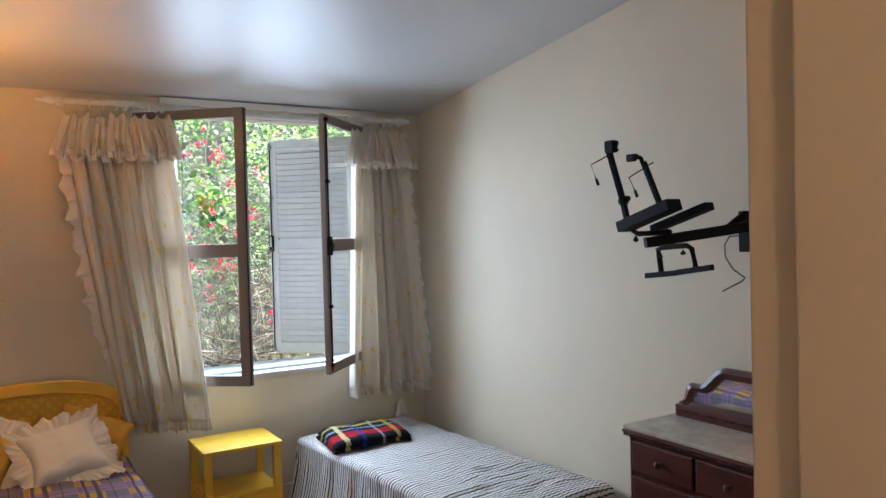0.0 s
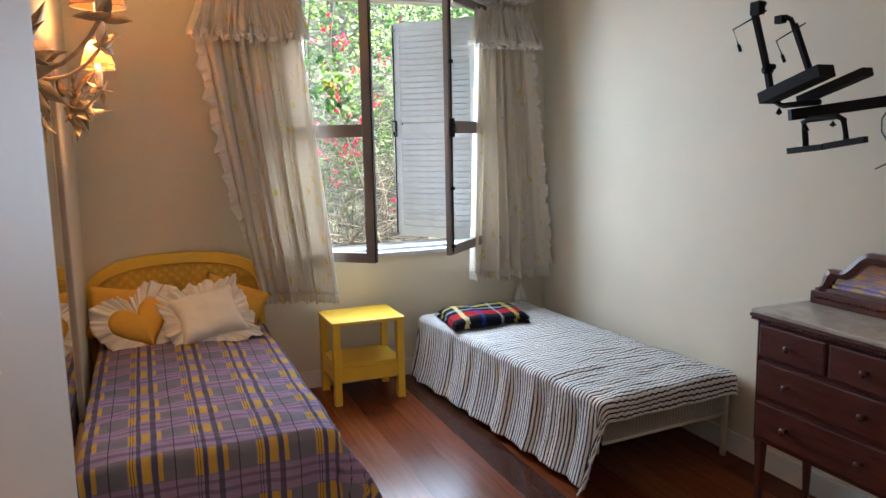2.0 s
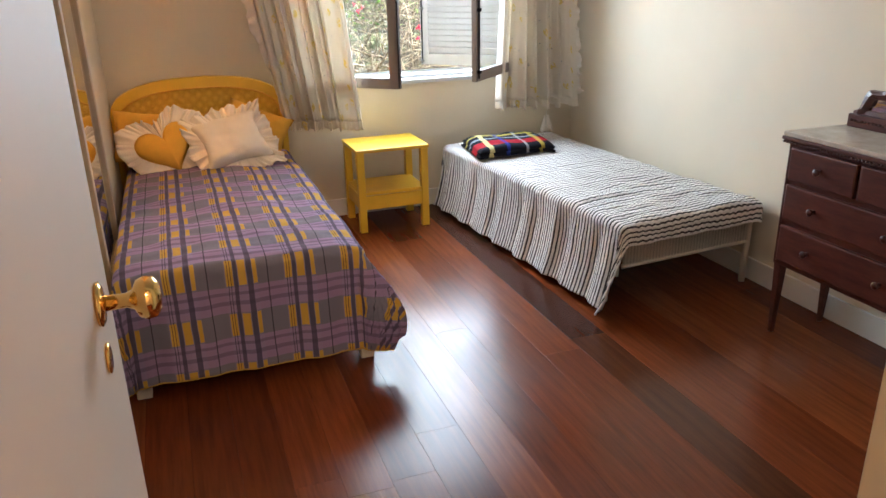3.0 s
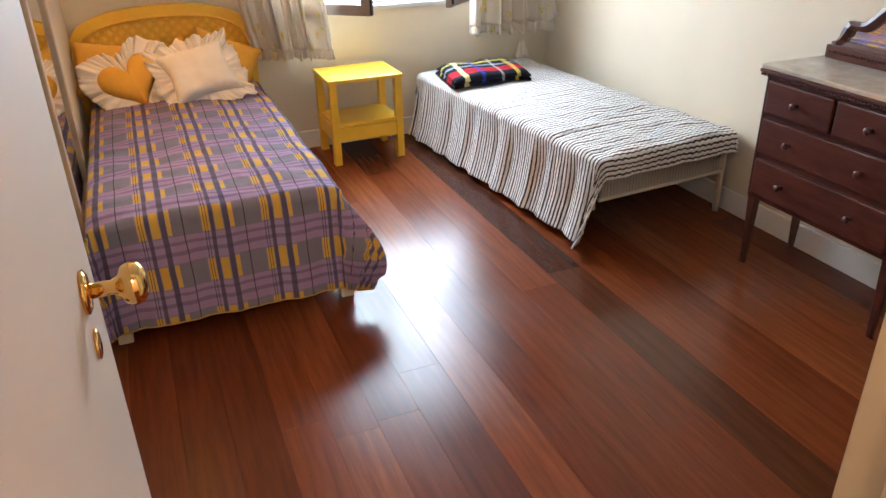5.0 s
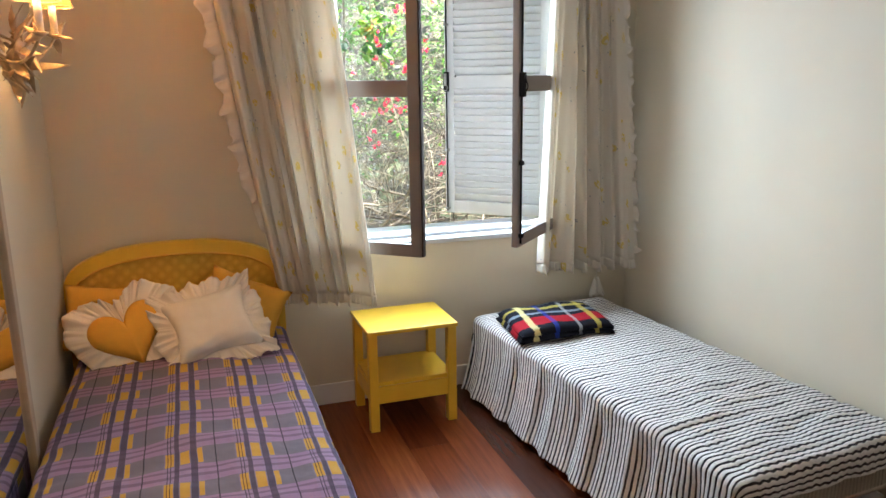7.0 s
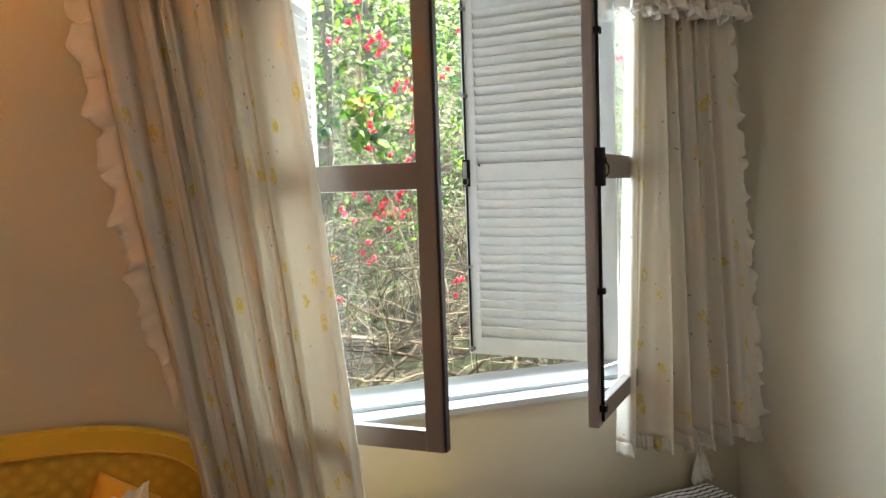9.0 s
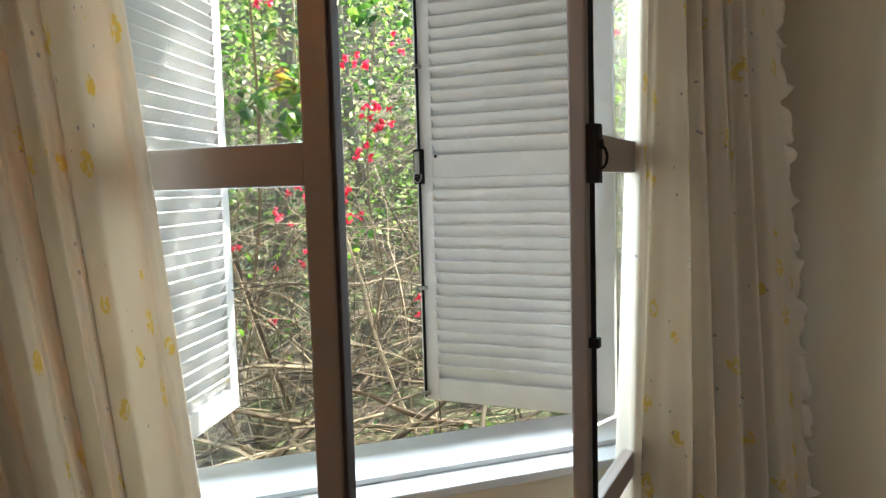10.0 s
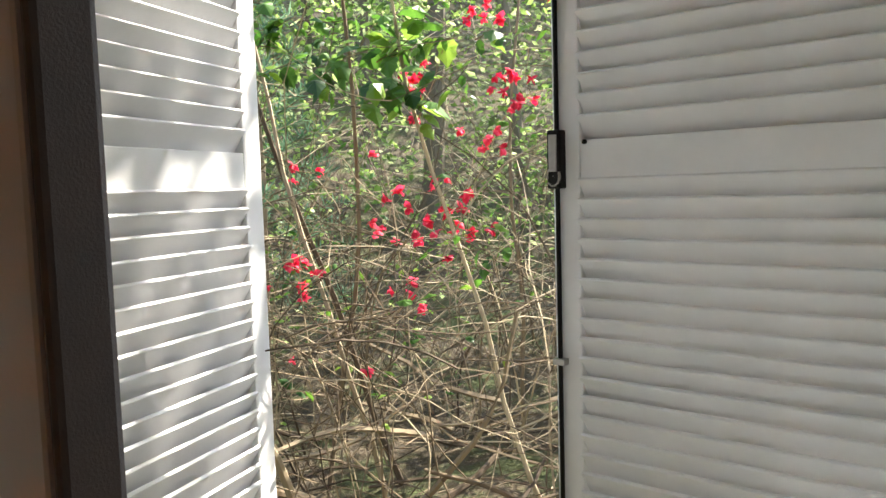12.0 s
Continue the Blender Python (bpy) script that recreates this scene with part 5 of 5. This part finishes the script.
# leafy sprays: sparse over the stems, thicker high up
for k in range(330):
    c = Vector((rng.uniform(-1.8, 4.8), rng.uniform(6.2, 8.3), 1.25 + 2.7 * rng.random() ** 0.75))
    sprig(c, rng.randint(4, 9), rng.uniform(0.035, 0.075), rng)
for k in range(240):
    x, y = rng.uniform(-0.5, 4), rng.uniform(5.7, 6.4)
    c = Vector((x, y, ground_z(x, y) + rng.uniform(0.02, 0.10)))
    for q in range(rng.randint(3, 6)):
        leaves.leaf(c, rvec(rng, (0.1, 0.9)), rng.uniform(0.03, 0.07), rng, 0.45)
for x, z, n, size in ((1.52, 2.02, 16, 0.105), (1.46, 2.10, 10, 0.085), (1.58, 1.97, 10, 0.09), (1.30, 2.14, 12, 0.075), (1.16, 2.20, 12, 0.075), (1.22, 2.06, 9, 0.065), (1.78, 2.12, 9, 0.085), (1.10, 2.0, 8, 0.07), (1.40, 2.3, 14, 0.08), (1.0, 2.35, 14, 0.08), (0.7, 2.2, 12, 0.08), (1.9, 2.35, 12, 0.08)):
    for q in range(2):
        sprig(Vector((x + rng.uniform(-0.05, 0.05), 6.35 + rng.uniform(-0.1, 0.1), z + rng.uniform(-0.04, 0.04))), n // 2 + 2, size, rng, 0.22)
# unseen leaf clumps added on the sun's path to dapple the shutters
crown = Soup()
for k in range(76):
    t = rng.uniform(3.4, 6.5)
    c = Vector((1.5, 5.35, 1.6)) + SUNWAY * t + Vector((rng.uniform(-1.2, 1.2), rng.uniform(-0.75, 0.6), rng.uniform(-0.9, 0.9)))
    for q in range(16):
        crown.leaf(c + rvec(rng) * 0.25, rvec(rng, (-0.9, 0.4)), rng.uniform(0.06, 0.12), rng, 0.62)
# red blossoms in loose clusters
BLOOMS = ((1.96, 1.96, 7), (1.90, 1.99, 5), (1.88, 1.80, 3), (1.83, 1.86, 2), (1.24, 1.34, 5), (1.19, 1.38, 4), (1.40, 1.01, 2), (1.11, 0.87, 3), (1.73, 1.48, 4), (1.70, 1.55, 3), (1.63, 1.25, 2), (1.58, 1.30, 2), (1.77, 1.62, 3), (1.73, 2.48, 7), (1.68, 2.44, 4), (1.62, 2.02, 5), (1.60, 1.92, 4), (1.50, 1.50, 4), (2.09, 2.34, 4), (1.55, 2.56, 3), (1.45, 2.46, 3), (2.9, 1.6, 4), (0.5, 1.9, 4))


def blossoms(c, n, spread):
    for s in range(n):
        o = c + rvec(rng) * spread
        for q in range(7):
            blooms.leaf(o, rvec(rng), rng.uniform(0.016, 0.032), rng, 0.9)


for x, z, n in BLOOMS:
    blossoms(Vector((x, 6.5 + rng.uniform(-0.12, 0.12), z)), n, 0.055)
for k in range(42):
    blossoms(Vector((rng.uniform(-0.6, 3.6), rng.uniform(6.1, 7.3), rng.uniform(1.0, 3.1))), rng.randint(1, 5), 0.06)
stuff("bare_thicket", twigs.v, twigs.f, M_TWIG, "tangled dry shrub stems outside the window", "shrub")
stuff("shrub_leaves", leaves.v, leaves.f, M_LEAF, "fresh green leaves on the shrub outside", "leaves")
stuff("sun_dapple_leaves", crown.v, crown.f, M_LEAF, "unseen leaves added overhead to dapple the sunlight on the shutters", "tree crown")
stuff("red_blossoms", blooms.v, blooms.f, M_FLOWER, "small crimson blossoms among the stems", "flowers")
# the wooded slope behind
far, trunks = Soup(), Soup()
for k in range(44):
    x, y = rng.uniform(-9, 14), rng.uniform(10, 22)
    z = ground_z(x, y)
    p = Vector((x, y, z - 0.2))
    pts = [p.copy()]
    d = Vector((0, 0, 1))
    for q in range(8):
        d = (d + rvec(rng) * 0.08).normalized()
        p = p + d * 0.9
        pts.append(p.copy())
    trunks.twig(pts, rng.uniform(0.04, 0.11), 0.02, 6)
for k in range(5):
    x, y = -1.2 + k * 1.05 + rng.uniform(-0.2, 0.2), rng.uniform(8.9, 11.5)
    p = Vector((x, y, ground_z(x, y) - 0.1))
    pts = [p.copy()]
    d = Vector((rng.uniform(-0.1, 0.1), 0, 1))
    for q in range(9):
        d = (d + rvec(rng) * 0.06).normalized()
        p = p + d * 0.8
        pts.append(p.copy())
    trunks.twig(pts, rng.uniform(0.05, 0.10), 0.03, 8)
for k in range(3000):
    x, y = rng.uniform(-8, 13), 9.0 + 15 * rng.random() ** 1.3
    c = Vector((x, y, ground_z(x, y) + rng.uniform(0.0, 1.0) ** 0.7 * 6.5))
    s = rng.uniform(0.25, 0.6)
    for q in range(46):
        far.blade(c + rvec(rng) * s, rvec(rng, (-0.9, 0.5)), rng.uniform(0.04, 0.11) * (1 + (y - 9) * 0.05), rng, 0.65)
# leafy undergrowth between the shrub and the woods
for k in range(620):
    x, y = rng.uniform(-4, 7), rng.uniform(7.9, 10.2)
    c = Vector((x, y, ground_z(x, y) + rng.uniform(0.05, 2.4)))
    for q in range(26):
        far.blade(c + rvec(rng) * 0.22, rvec(rng, (-0.8, 0.6)), rng.uniform(0.03, 0.065), rng, 0.6)
stuff("far_trunks", trunks.v, trunks.f, M_BARK, "thin tree trunks on the wooded slope", "trees")
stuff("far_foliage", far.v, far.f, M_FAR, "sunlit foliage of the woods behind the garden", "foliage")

# a young pine among the shrubs
pine, pine_wood = Soup(), Soup()
for px, py, top in ((0.92, 7.75, 2.75), (0.25, 8.6, 3.6)):
    pz = ground_z(px, py)
    pine_wood.twig([Vector((px, py, pz)), Vector((px + 0.03, py, (pz + top) / 2)), Vector((px, py, top))], 0.03, 0.008, 6)
    for k in range(70):
        h = pz + 0.3 + (top - pz - 0.3) * k / 69
        a = k * 2.4
        reach = 0.10 + 0.55 * (top - h) / (top - pz)
        tip = Vector((px + math.cos(a) * reach, py + math.sin(a) * reach, h + 0.12))
        pine_wood.twig([Vector((px, py, h)), tip], 0.006, 0.002)
        for q in range(26):
            o = Vector((px, py, h)).lerp(tip, 0.35 + 0.65 * q / 25)
            for w in range(3):
                pine.blade(o, rvec(rng, (-0.4, 0.8)) + (tip - Vector((px, py, h))) * 1.2, rng.uniform(0.06, 0.10), rng, 0.10)
stuff("pine_needles", pine.v, pine.f, M_PINE, "soft grey-green needles of a young pine", "pine")
stuff("pine_stems", pine_wood.v, pine_wood.f, M_TWIG, "thin brown stems of a young pine", "pine")

# ---- planks of the floor ----
frng = random.Random(4)
seams = [XW, -0.222, -0.073, 0.077, 0.226, 0.376, 0.525, 0.674, 0.834, 0.993, 1.153, 1.355, 1.53, 1.70, 1.87, 2.04, 2.21, 2.38, 2.55, XE]
for a, b in zip(seams, seams[1:]):
    y = -1.9 - frng.uniform(0, 1.5)
    while y < YN:
        ln = frng.uniform(1.4, 3.2)
        lo, hi = max(y, -1.9), min(y + ln, YN)
        if hi - lo > 0.05:
            bm = boxed((-(b - a) / 2 + 0.0003, -(hi - lo) / 2 + 0.0003, -0.014), ((b - a) / 2 - 0.0003, (hi - lo) / 2 - 0.0003, 0.0), 0.0003)
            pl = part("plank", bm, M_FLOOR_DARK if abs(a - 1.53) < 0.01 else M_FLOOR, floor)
            pl.location = ((a + b) / 2, (lo + hi) / 2, frng.uniform(-0.0003, 0.0))
        y += ln
